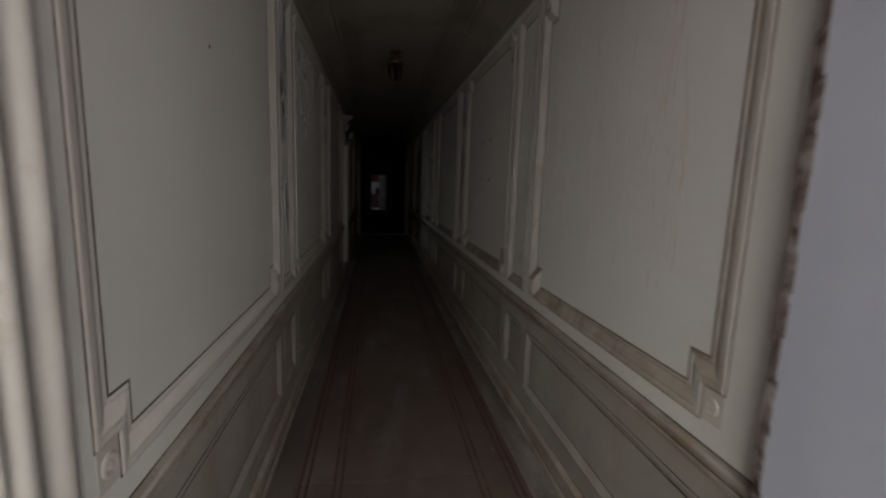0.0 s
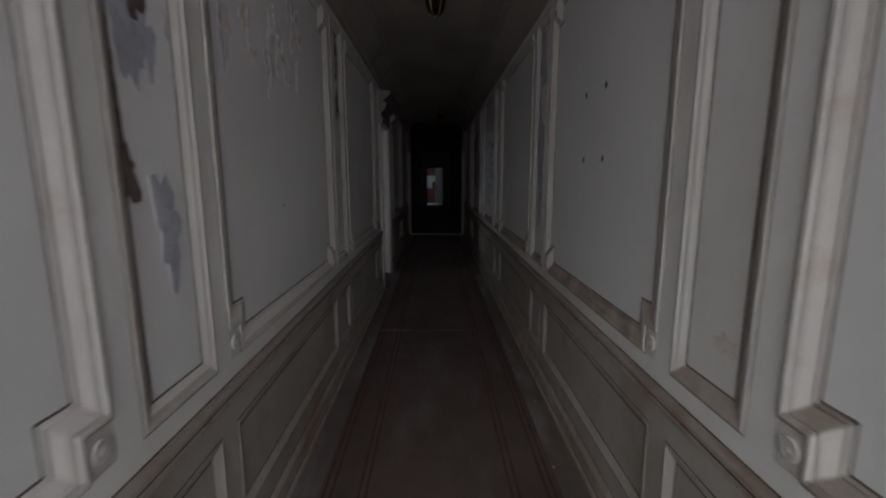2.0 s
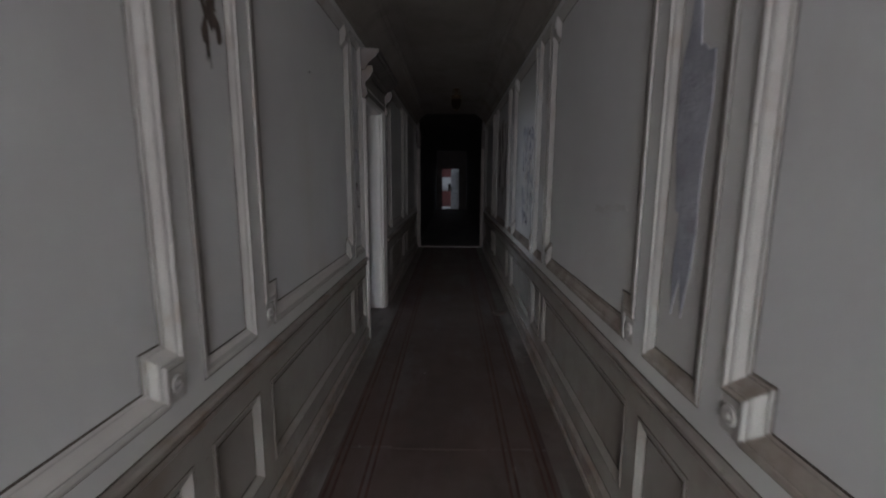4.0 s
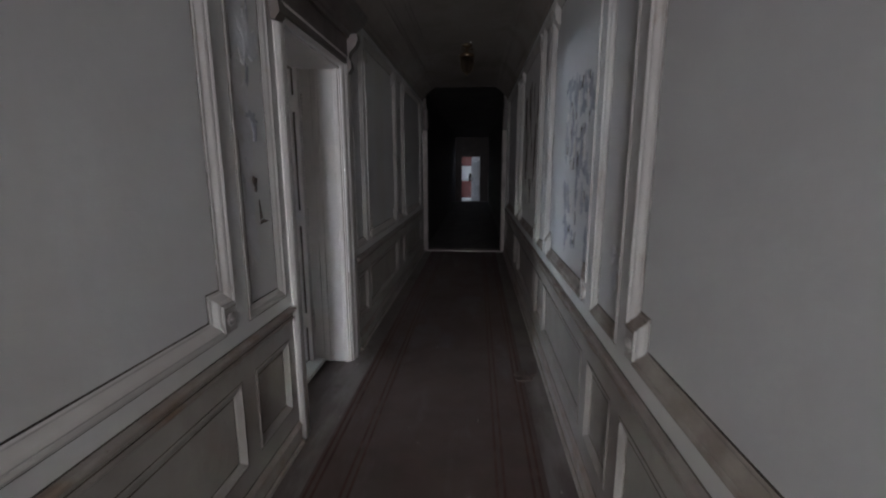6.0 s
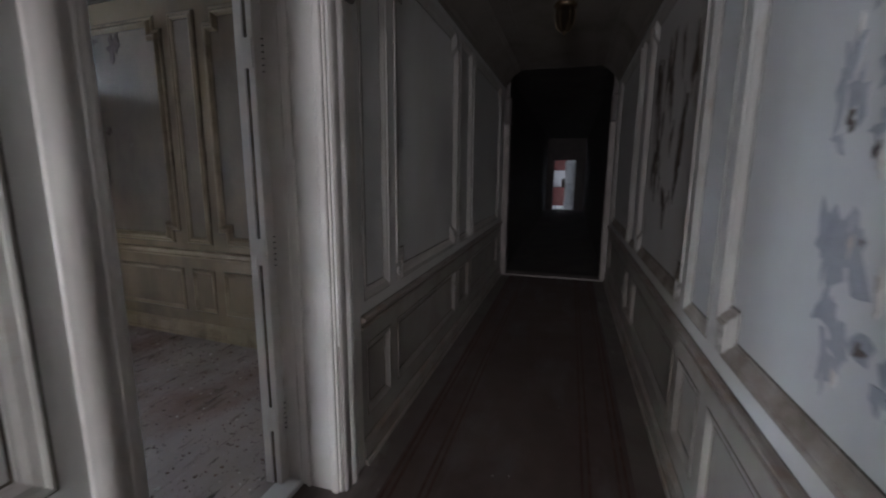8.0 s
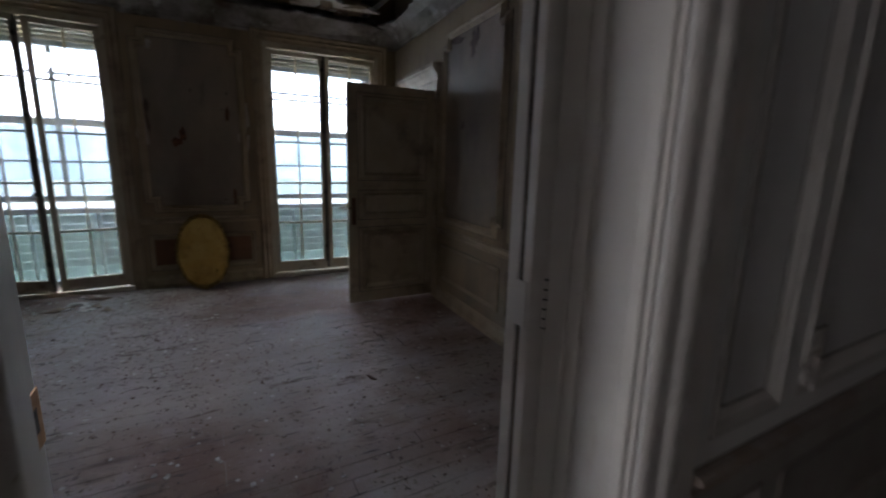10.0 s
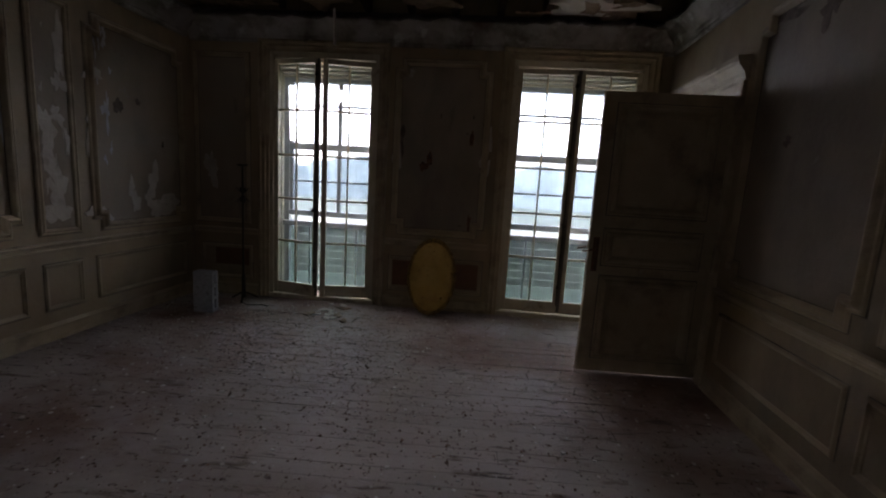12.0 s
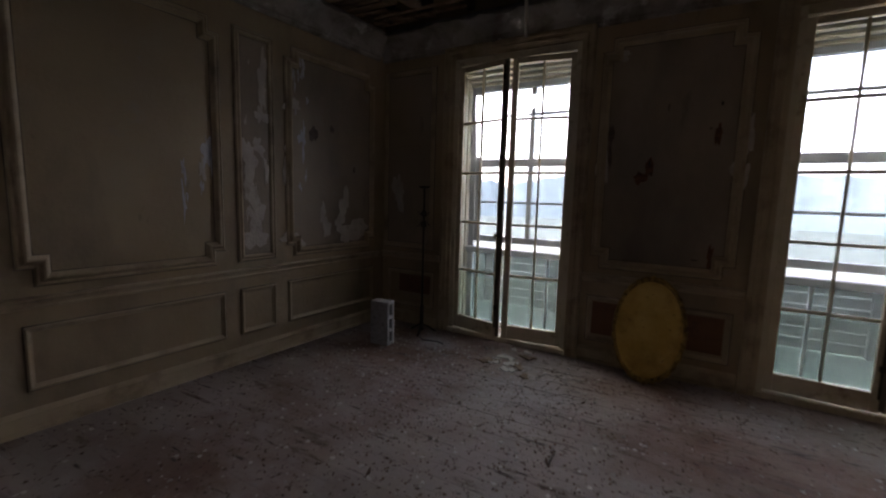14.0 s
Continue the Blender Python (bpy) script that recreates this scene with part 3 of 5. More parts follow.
for u0, u1, sgn in ((DOOR0, DOOR0 + 0.012, 1), (DOOR1 - 0.012, DOOR1, -1)):
    bm = boxed(-0.30, -0.001, u0, u1, 0, DOORTOP, bevel=0.003)
    e = DOOR0 if sgn > 0 else DOOR1
    for x0, x1, t in (((-0.045, -0.012, 0.026), (-0.175, -0.155, 0.022), (-0.215, -0.20, 0.018)) if sgn < 0 else ()):
        a, b = sorted((e, e + sgn * t))
        box(bm, x0, x1, a, b, 0, DOORTOP, 0.004)
    part("jamb_lining", bm, GLOSS, door_1)
part("head_lining", boxed(-0.30, -0.001, DOOR0, DOOR1, DOORTOP - 0.015, DOORTOP - 0.001), GLOSS, door_1)
part("threshold", boxed(-0.315, -0.20, DOOR0, DOOR1, -0.02, 0.022, bevel=0.006), WALL, door_1, "worn pale wooden threshold")


def hood(parent, u0, u1, v, mp, material, out=1.0, brackets=True):
    """A moulded cornice over a door, with scrolled brackets at its ends."""
    prof = [(0.0, 0.0), (0.0, 0.045), (0.02, 0.05), (0.03, 0.062), (0.05, 0.07), (0.075, 0.10), (0.10, 0.135), (0.115, 0.14), (0.125, 0.155), (0.155, 0.16), (0.165, 0.0)]
    bm = run(bmesh.new(), u0, u1, v, [(w, d * out) for w, d in prof], mp)
    part("hood", bm, material, parent)
    part("frieze", solid(bmesh.new(), (u0 + 0.02, v - 0.17, 0.001), (u1 - 0.02, v + 0.002, 0.030), mp, 0.005), material, parent)
    for u in ((u0 + 0.015, u1 - 0.085) if brackets else ()):
        bm = bmesh.new()
        prof2 = [(-0.22, 0.0), (-0.22, 0.03), (-0.19, 0.055), (-0.15, 0.05), (-0.12, 0.035), (-0.09, 0.045), (-0.05, 0.085), (-0.01, 0.105), (0.03, 0.10), (0.03, 0.0)]
        a = [bm.verts.new(mp(u, v + w, d)) for w, d in prof2]
        b = [bm.verts.new(mp(u + 0.07, v + w, d)) for w, d in prof2]
        bm.faces.new(a)
        bm.faces.new(b)
        for i in range(len(prof2)):
            j = (i + 1) % len(prof2)
            bm.faces.new((a[i], a[j], b[j], b[i]))
        part("bracket", bm, material, parent)


hood(door_1, 7.16, 8.36, 2.30, west, HOODDARK)


def hinge(parent, x, y, z, h=0.12):
    bm = bmesh.new()
    lathe(bm, [(0.001, -0.016), (0.004, -0.012), (0.003, -0.003), (0.005, 0.0), (0.005, h), (0.003, h + 0.003), (0.004, h + 0.012), (0.001, h + 0.016)], 10, Matrix.Translation((x, y, z)))
    ob = part("hinge", bm, GLOSS, parent, "painted-over steel butt hinge", smooth=True)
    bm = bmesh.new()
    for k in (0.0, 0.2, 0.4, 0.6, 0.8, 1.0):
        lathe(bm, [(0.0056, k * h - 0.002), (0.0056, k * h + 0.002)], 10, Matrix.Translation((x, y, z)))
    part("knuckle_gap", bm, IRON, ob)


for z in (0.28, 1.03, 1.80):
    hinge(door_1, -0.268, 8.160, z)
part("jamb_rebate", boxed(-0.3005, -0.272, 8.114, 8.1695, 0, 2.085, bevel=0.003), GLOSS, door_1)
# a solid dark strip fills the gap to draw its shade
part("hinge_gap", boxed(-0.3150, -0.3008, 8.117, 8.17, 0.02, 2.08), JOINTDARK, door_1, "solid dark strip painted as the shade between jamb and leaf")
for z in (0.28, 1.03, 1.80):
    part("hinge_plate", boxed(-0.325, -0.278, 8.1085, 8.1135, z + 0.005, z + 0.115), GLOSS, door_1)


def panelled_leaf(name, length, height, thick, place, material, label, panels, parent_kind="", handle_at=None, handle_mat=RUST):
    """A panelled door leaf: local x runs from the hinge, y through its thickness."""
    leaf = tagged(new(name), label, "door", kind=parent_kind)
    leaf.matrix_world = place
    part("slab", boxed(0, length, -thick / 2, thick / 2, 0, height, bevel=0.003), material, leaf)
    for z0, z1 in panels:
        for s in (-1, 1):
            def mp(u, v, d, s=s):
                return (u, s * (thick / 2 + d), v)
            fr = part("panel_frame", moulding(bmesh.new(), rect(min(0.10, length / 4), length - min(0.10, length / 4), z0, z1), [(w, d * 2.0) for w, d in BOLD], mp), material, leaf)
            part("open_joint", moulding(bmesh.new(), rect(min(0.10, length / 4), length - min(0.10, length / 4), z0, z1), JOINT, mp), JOINTDARK, fr)
            if z1 - z0 > 0.3:
                part("raised_field", solid(bmesh.new(), (0.20, z0 + 0.10, -0.002), (length - 0.20, z1 - 0.10, 0.009), mp, 0.004), material, fr)
    if handle_at:
        x, z = handle_at
        for s in (-1, 1):
            pl = part("handle_plate", boxed(x - 0.022, x + 0.022, s * thick / 2, s * (thick / 2 + 0.006), z - 0.13, z + 0.13, bevel=0.002), handle_mat, leaf, "rusted brown handle plate")
            y = s * (thick / 2 + 0.006)
            part("lever", tube(bmesh.new(), [(x, y, z + 0.04), (x, y + s * 0.04, z + 0.04), (x + 0.03, y + s * 0.05, z + 0.042), (x + 0.11, y + s * 0.05, z + 0.025)], 0.008), handle_mat, pl, smooth=True)
    return leaf


panelled_leaf("room_door", 0.66, 2.06, 0.038, pose(-0.3345, 8.112, 0.02, 0, 0, 95.0), GLOSS, "cream painted panelled door folded back open in the room", [(0.12, 0.80), (0.90, 1.02), (1.12, 1.94)])
narrow = panelled_leaf("narrow_door_leaf", 0.285, 2.06, 0.05, pose(-0.302, 7.125, 0.02, 0, 0, 180), GLOSS, "narrow cream painted door leaf folded open in the room", [])
plate = part("lock_plate", boxed(0.205, 0.2865, -0.0285, -0.0245, 0.825, 0.945, bevel=0.002), COPPER, narrow, "worn orange brass lock plate")
part("latch_hole", boxed(0.235, 0.262, -0.0292, -0.027, 0.86, 0.91), IRON, plate)

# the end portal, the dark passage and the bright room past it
# PASSAGE puts the far end's darkness into portal wall and brackets
setting("wall_portal", pierced(END, END + 0.15, 0.0, CW, 0, CH, [(0.07, 1.36, 0, 2.745)], "y"), PASSAGE, "portal wall painted near-black as shade, with a cased opening", "wall")
portal = thing("door_2", "cased opening at the end of the corridor", "door", kind="structure")


def south(y):
    return lambda u, v, d: (u, y - d, v)


for x0, x1 in ((0.004, 0.085), (1.345, 1.421)):
    part("jamb_post", boxed(x0, x1, END - 0.03, END + 0.16, 0, 2.06, bevel=0.008), DADOWOOD, portal, "grey jamb post with far-end shade in its colour")
    part("bracket", boxed(x0 - 0.002, x1 + 0.02, END - 0.07, END + 0.16, 2.06, 2.40, bevel=0.02), PASSAGE, portal)
part("threshold", boxed(0.06, 1.37, END - 0.06, END + 0.16, -0.02, 0.022, bevel=0.006), DADOWOOD, portal, "worn threshold strip with far-end shade in its colour")
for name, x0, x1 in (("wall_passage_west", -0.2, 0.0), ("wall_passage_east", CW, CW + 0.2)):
    setting(name, boxed(x0, x1, END + 0.15, 24.3, 0, CH), PASSAGE, "passage wall with its darkness put in the paint", "wall")
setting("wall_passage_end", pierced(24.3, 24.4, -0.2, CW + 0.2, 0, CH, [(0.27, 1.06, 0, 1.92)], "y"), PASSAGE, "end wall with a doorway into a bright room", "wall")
setting("floor_far_room", boxed(-1.2, 2.4, 24.4, 27.2, -0.12, 0.0), WHITE, "pale floor of the far room", "floor")
setting("ceiling_far_room", boxed(-1.2, 2.4, 24.4, 27.2, 2.4, 2.5), WHITE, "white ceiling of the far room", "ceiling")
for name, b in (("wall_far_room_west", (-1.3, -1.2, 24.4, 27.2)), ("wall_far_room_east", (2.4, 2.5, 24.4, 27.2)), ("wall_far_room_north", (-1.3, 2.5, 27.2, 27.3)), ("wall_far_room_south_west", (-1.3, -0.2, 24.3, 24.4)), ("wall_far_room_south_east", (CW + 0.2, 2.5, 24.3, 24.4))):
    setting(name, boxed(*b, 0, 2.4), WHITE, "pale wall of the far room", "wall")
panelled_leaf("far_door", 0.78, 1.90, 0.04, pose(1.07, 24.45, 0.0, 0, 0, 118), WHITE, "white panelled door standing ajar in the far room", [(0.15, 0.75), (1.0, 1.75)], handle_at=(0.70, 0.95), handle_mat=IRON)


def cupboard(name, x0, x1, y0, y1, z0, z1, label):
    c = thing(name, label, "cabinet")
    part("body", boxed(x0, x1, y0 + 0.02, y1, z0, z1), DARKRED, c)
    mid = (x0 + x1) / 2
    for a, b in ((x0, mid), (mid, x1)):
        d = part("door", boxed(a + 0.004, b - 0.004, y0, y0 + 0.018, z0 + 0.01, z1 - 0.01, bevel=0.003), DARKRED, c)
        part("knob", lathe(bmesh.new(), [(0.008, 0.0), (0.014, 0.012), (0.006, 0.02)], 10, pose((a + b) / 2, y0, (z0 + z1) / 2, 90)), IRON, d)
    return c


cupboard("wall_cupboard", -0.5, 0.72, 26.75, 27.19, 1.55, 2.05, "dark red cupboard hung on the far white wall")
cupboard("base_cupboard", -0.5, 0.72, 26.6, 27.19, 0.0, 0.82, "dark red base cupboard against the far white wall")
kettle = thing("dark_canister", "small dark canister on the red base cupboard", "canister")
part("body", lathe(bmesh.new(), [(0.09, 0.82), (0.10, 0.84), (0.10, 1.12), (0.07, 1.17), (0.03, 1.2)], 16, Matrix.Translation((0.62, 26.85, 0))), IRON, kettle, smooth=True)

# ---- the hall behind the corridor's mouth ----
HX0, HX1, HY0, HY1 = -1.3, 2.5, -1.0, 0.98
setting("floor_hall_west", boxed(HX0, -0.20, HY0, HY1, -0.12, 0), LINO, "dusty brown hall floor", "floor")
setting("floor_hall_east", boxed(CW, HX1, HY0, HY1, -0.12, 0), LINO, "dusty brown hall floor", "floor")
setting("ceiling_hall", boxed(HX0, HX1, HY0, HY1, CH, CH + 0.12), CEIL, "plaster hall ceiling", "ceiling")
setting("wall_hall_west", boxed(HX0 - 0.1, HX0, HY0, HY1, 0, CH), WALL, "off-white hall wall", "wall")
setting("wall_hall_east", boxed(HX1, HX1 + 0.1, HY0, HY1, 0, CH), WALL, "off-white hall wall", "wall")
setting("wall_hall_south", pierced(HY0 - 0.1, HY0, HX0 - 0.1, HX1 + 0.1, 0, CH, [(-0.38, 1.62, 0.85, 2.45)], "y"), WALL, "unseen off-white hall wall with an added window opening", "wall")
setting("wall_hall_north", pierced(HY1 - 0.16, HY1 + 0.02, HX0, HX1, 0, CH, [(-0.02, CW + 0.03, 0, 2.60)], "y"), WALL, "off-white wall round the corridor mouth", "wall")
# added out of view: shadowing panes keep skylight out of the corridor
hall_window = thing("window_3", "added unseen hall window with panes that hold back the sky", "window", kind="structure")
bm = bmesh.new()
for x0, x1, z0, z1 in ((-0.38, -0.31, 0.85, 2.45), (1.55, 1.62, 0.85, 2.45), (-0.31, 1.55, 0.85, 0.93), (-0.31, 1.55, 2.38, 2.45), (0.59, 0.65, 0.93, 2.38)):
    box(bm, x0, x1, HY0 - 0.07, HY0 - 0.02, z0, z1, 0.004)
part("window_frame", bm, WALL, hall_window)
for x0, x1 in ((-0.31, 0.59), (0.65, 1.55)):
    part("pane", boxed(x0, x1, HY0 - 0.047, HY0 - 0.043, 0.93, 2.38), GLASSLOW, hall_window)
jamb = thing("door_3", "painted casing round the corridor mouth", "door", kind="structure")
for x in (-0.001, CW + 0.001):
    s = 1 if x < 1 else -1
    bm = bmesh.new()
    tube(bm, [(x, 0.955, 0), (x, 0.955, 2.6)], 0.028, 14)
    tube(bm, [(x, 0.885, 0), (x, 0.885, 2.6)], 0.022, 10)
    tube(bm, [(x, 0.845, 0), (x, 0.845, 2.6)], 0.012, 8)
    part("jamb_bead", bm, TRIM, jamb, smooth=True)
leaf0 = tagged(new("hall_door"), "open door with daylight blue put in its paint and a chipped brown edge", "door")
leaf0.matrix_world = pose(CW - 0.03, 0.985, 0.01, 0, 0, -93)
part("slab", boxed(0.02, 0.86, -0.02, 0.02, 0, 2.45, bevel=0.003), LEAFBLUE, leaf0)
bm = bmesh.new()
rnd = random.Random(5)
z = 0.0
while z < 2.43:
    h = rnd.uniform(0.02, 0.09)
    box(bm, rnd.uniform(0.0, 0.006), 0.0215 + rnd.uniform(0.0, 0.012), -0.0225, 0.0225, z, min(2.45, z + h))
    z += h
part("chipped_edge", bm, CHIPPED, leaf0, "chipped brown hinge edge of the door")

# ---- the runner ----
runner = thing("carpet_runner", "worn brown carpet runner with red-brown border lines", "carpet")
for y0, y1 in ((0.0, 2.145), (2.155, 5.625), (5.640, 12.55)):
    part("length", boxed(0.155, 1.265, y0, y1, 0.0, 0.006, bevel=0.002), CARPET, runner)
for xc in (0.195, 0.355, 1.050, 1.215):
    for s in (-0.017, 0.017):
        part("border_line", boxed(xc + s - 0.007, xc + s + 0.007, 0.0, 12.55, 0.004, 0.0085), BORDER, runner)
for y in (2.15, 5.632):
    part("seam_tape", boxed(0.44, 0.97, y - 0.014, y + 0.014, 0.004, 0.0088), CARPET, runner, "paler strip over the seam")

# ---- lanterns ----


def lantern(x, y):
    la = thing("ceiling_lantern", "dark bronze ceiling lantern with a smoky glass bowl, unlit", "lamp", "corridor lanterns")
    m = Matrix.Translation((x, y, 0))
    part("ceiling_rose", lathe(bmesh.new(), [(0.05, 2.75), (0.062, 2.742), (0.055, 2.728), (0.03, 2.722), (0.016, 2.712)], 20, m), BRONZE, la, smooth=True)
    part("stem", lathe(bmesh.new(), [(0.012, 2.715), (0.018, 2.70), (0.009, 2.69), (0.02, 2.675), (0.01, 2.66)], 12, m), BRONZE, la, smooth=True)
    for k in range(4):
        a = math.pi / 2 * k + 0.4
        c, s = math.cos(a), math.sin(a)
        pts = [(x + c * r, y + s * r, zz) for r, zz in ((0.012, 2.69), (0.04, 2.70), (0.062, 2.715), (0.066, 2.70), (0.052, 2.692))]
        part("scroll", tube(bmesh.new(), pts, 0.005, 6), BRONZE, la, smooth=True)
    part("crown", lathe(bmesh.new(), [(0.03, 2.665), (0.07, 2.66), (0.086, 2.645), (0.088, 2.625), (0.076, 2.615), (0.06, 2.612)], 22, m), BRONZE, la, smooth=True)
    part("glass_bowl", lathe(bmesh.new(), [(0.066, 2.615), (0.07, 2.58), (0.066, 2.53), (0.05, 2.48), (0.02, 2.455)], 20, m), LAMPGLASS, la, "smoky glass bowl", smooth=True)
    part("finial", lathe(bmesh.new(), [(0.02, 2.46), (0.014, 2.45), (0.012, 2.44), (0.002, 2.425)], 10, m), BRONZE, la, smooth=True)
    for k in range(6):
        a = math.pi / 3 * k
        c, s = math.cos(a), math.sin(a)
        part("rib", tube(bmesh.new(), [(x + c * r, y + s * r, zz) for r, zz in ((0.07, 2.615), (0.073, 2.58), (0.069, 2.53), (0.053, 2.48), (0.022, 2.452))], 0.003, 5), BRONZE, la)


lantern(0.70, 4.75)
lantern(0.80, 10.2)

# ---- the room ----
RX0, RX1, RY0, RY1 = -4.99, -0.30, 4.54, 9.48
RT = 2.80                        # where the plaster cornice begins
VOIDZ = 3.42


def rs(u, v, d):
    return (u, RY0 + d, v)


def rn(u, v, d):
    return (u, RY1 - d, v)


def rw(u, v, d):
    return (RX0 + d, u, v)


def re_(u, v, d):
    return (RX1 - d, u, v)


WINDOWS = ((5.51, 6.73), (8.115, 9.465))
wall_s = setting("wall_room_south", boxed(RX0 - 0.6, RX1, RY0 - 0.2, RY0, 0, VOIDZ), ROOMWALL, "water-stained panelled room wall with peeling paint", "wall")
wall_n = setting("wall_room_north", pierced(RY1, RY1 + 0.2, RX0 - 0.43, RX1, 0, VOIDZ, [(-4.43, -3.60, 0, 2.14)], "y"), ROOMWALL, "water-stained panelled room wall with a doorway", "wall")
wall_r = setting("wall_room_west", pierced(RX0 - 0.43, RX0, RY0 - 0.1, RY1 + 0.3, 0, VOIDZ, [(a, b, 0, 2.70) for a, b in WINDOWS], "x"), ROOMWALL, "water-stained room wall with two tall window openings", "wall")
setting("wall_room_east_upper", boxed(-0.30, 0.0, RY0, RY1, CH, VOIDZ), ROOMWALL, "upper part of the room wall", "wall")
setting("wall_behind_door", boxed(-5.2, -2.9, 11.2, 11.3, 0, 2.8), ROOMWALL, "dim wall of the next room", "wall")
for n, x0, x1 in (("wall_next_room_west", -5.3, -5.2), ("wall_next_room_east", -2.9, -2.8)):
    setting(n, boxed(x0, x1, RY1 + 0.2, 11.3, 0, 2.8), ROOMWALL, "dim wall of the next room", "wall")
setting("floor_next_room", boxed(-5.3, -2.8, RY1, 11.3, -0.1, -0.002), SUBFLOOR, "dark floor of the next room", "floor")
setting("ceiling_next_room", boxed(-5.3, -2.8, RY1 + 0.2, 11.3, 2.8, 2.9), VOID, "next room ceiling with its darkness put in the colour", "ceiling")

RMATS = (ROOMPANEL, ROOMTRIM)
panelling(wall_s, rs, [(-3.25, -2.08), (-1.95, -0.75)], [], (ROOMWALL, ROOMTRIM), pt=2.60, deep=2.2)
panelling(wall_s, rs, [(-4.92, -3.81)], [(-3.70, -3.36)], RMATS, pt=2.60, deep=2.2)
panelling(wall_n, rn, [(-3.38, -2.22), (-1.78, -0.50)], [(-2.13, -1.87)], RMATS, pt=2.60, deep=2.2)
panelling(wall_r, rw, [(6.90, 7.92)], [(4.66, 5.30)], RMATS, pt=2.66, lows=False, deep=2.2)
for u0, u1 in ((6.90, 7.94), (4.72, 5.32)):
    part("lower_panel_moulding", moulding(bmesh.new(), rect(u0, u1, 0.19, 0.575), [(w, d * 2.2) for w, d in THIN], rw), ROOMTRIM, wall_r)
    part("open_joint", moulding(bmesh.new(), rect(u0, u1, 0.19, 0.575), JOINT, rw), JOINTDARK, wall_r)
    z0 = 0.25 if u0 > 6 else 0.34
    part("bare_board", solid(bmesh.new(), (u0 + (0.045 if u0 > 6 else 0.16), z0, -0.002), (u1 - 0.045, 0.53, 0.007), rw), REDWOOD, wall_r, "bare red-brown board where the panel paint is gone")
for name, mp, spans in (("south", rs, [(RX0, RX1)]), ("north", rn, [(RX0, -4.56), (-3.46, RX1)]), ("west", rw, [(RY0, 5.385), (6.845, 8.00), (9.575, RY1 + 0.12)]), ("east", re_, [(RY0, 7.30), (8.30, RY1)])):
    for a, b in spans:
        setting("trim_room_chair_rail_" + name, run(bmesh.new(), a, b, 0.70, RAIL_PROFILE, mp), ROOMTRIM, "flaking painted chair rail in the room", "chair rail")
        setting("baseboard_room_" + name, run(bmesh.new(), a, b, 0.0, BASE_PROFILE, mp), ROOMTRIM, "chipped painted baseboard in the room", "baseboard")

# the broken plaster cornice and the open ceiling
COVE = [(0.0, 0.0), (0.0, 0.02), (0.018, 0.034), (0.03, 0.03), (0.042, 0.044), (0.07, 0.052), (0.10, 0.07), (0.135, 0.105), (0.16, 0.14), (0.175, 0.16), (0.19, 0.185)]


def ragged_cornice(name, mp, u0, u1, seed):
    """A cove cornice whose inner lip is broken off unevenly."""
    rnd = random.Random(seed)
    bm = bmesh.new()
    n = max(8, int((u1 - u0) / 0.06))
    rows = []
    ph = rnd.uniform(0, 9)
    for i in range(n + 1):
        u = u0 + (u1 - u0) * i / n
        lip = 0.19 + 0.15 * noise.noise((u * 1.7 + ph, 0, 0)) + 0.10 * noise.noise((u * 6 + ph, 3, 0)) + rnd.uniform(-0.02, 0.02)
        rise = 0.02 * noise.noise((u * 3, ph, 0))
        prof = COVE + [(0.192 + rise, max(0.188, lip)), (0.215 + rise, max(0.18, lip - 0.01)), (0.33, 0.0)]
        rows.append([bm.verts.new(mp(u, RT - 0.03 + w + (0.012 * noise.noise((u * 9, w * 30, ph)) if k > 2 else 0), d + (0.016 * noise.noise((u * 7, w * 20, ph + 4)) if 1 < k < 10 else 0))) for k, (w, d) in enumerate(prof)])
    for a, b in zip(rows, rows[1:]):
        for k in range(len(a) - 1):
            bm.faces.new((a[k], a[k + 1], b[k + 1], b[k]))
    bm.faces.new(rows[0])
    bm.faces.new(rows[-1])
    return setting("trim_room_cornice_" + name, bm, CORNICE, "broken and flaking plaster cove cornice", "cornice")


ragged_cornice("south", rs, RX0, RX1, 1)
ragged_cornice("north", rn, RX0, RX1, 2)
ragged_cornice("west", rw, RY0, RY1 + 0.2, 3)
ragged_cornice("east", re_, RY0, RY1, 4)

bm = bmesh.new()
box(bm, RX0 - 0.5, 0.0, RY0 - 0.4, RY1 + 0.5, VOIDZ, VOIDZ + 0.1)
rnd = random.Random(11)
setting("ceiling_room", bm, VOID, "near-black boards standing in for the unlit void above", "ceiling")
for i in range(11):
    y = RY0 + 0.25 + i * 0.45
    tagged(link("ceiling_joist", boxed(RX0 - 0.02, RX1 + 0.02, y - 0.035, y + 0.035, 3.10, VOIDZ, bevel=0.004), JOIST), "dark brown bare ceiling joist", "joist", "bare ceiling joists")
bm = bmesh.new()
for i in range(int((RX1 - RX0) / 0.062)):
    x = RX0 + 0.06 + i * 0.062
    y = RY0 + 0.05
    while y < RY1 - 0.1:
        ln = rnd.uniform(0.3, 1.3)
        keep = noise.noise((x * 0.75 + 2.0, y * 0.75, 1.0)) + 0.35 * noise.noise((x * 3, y * 2, 5.0))
        if keep > -0.02:
            sag = rnd.uniform(-0.012, 0.004)
            box(bm, x - 0.022, x + 0.022, y, min(RY1 - 0.05, y + ln), 3.086 + sag, 3.097 + sag)
        y += ln + rnd.uniform(0.0, 0.1)
tagged(link("ceiling_laths", bm, LATH), "broken wooden laths left on the bare ceiling joists", "laths", kind="stuff")
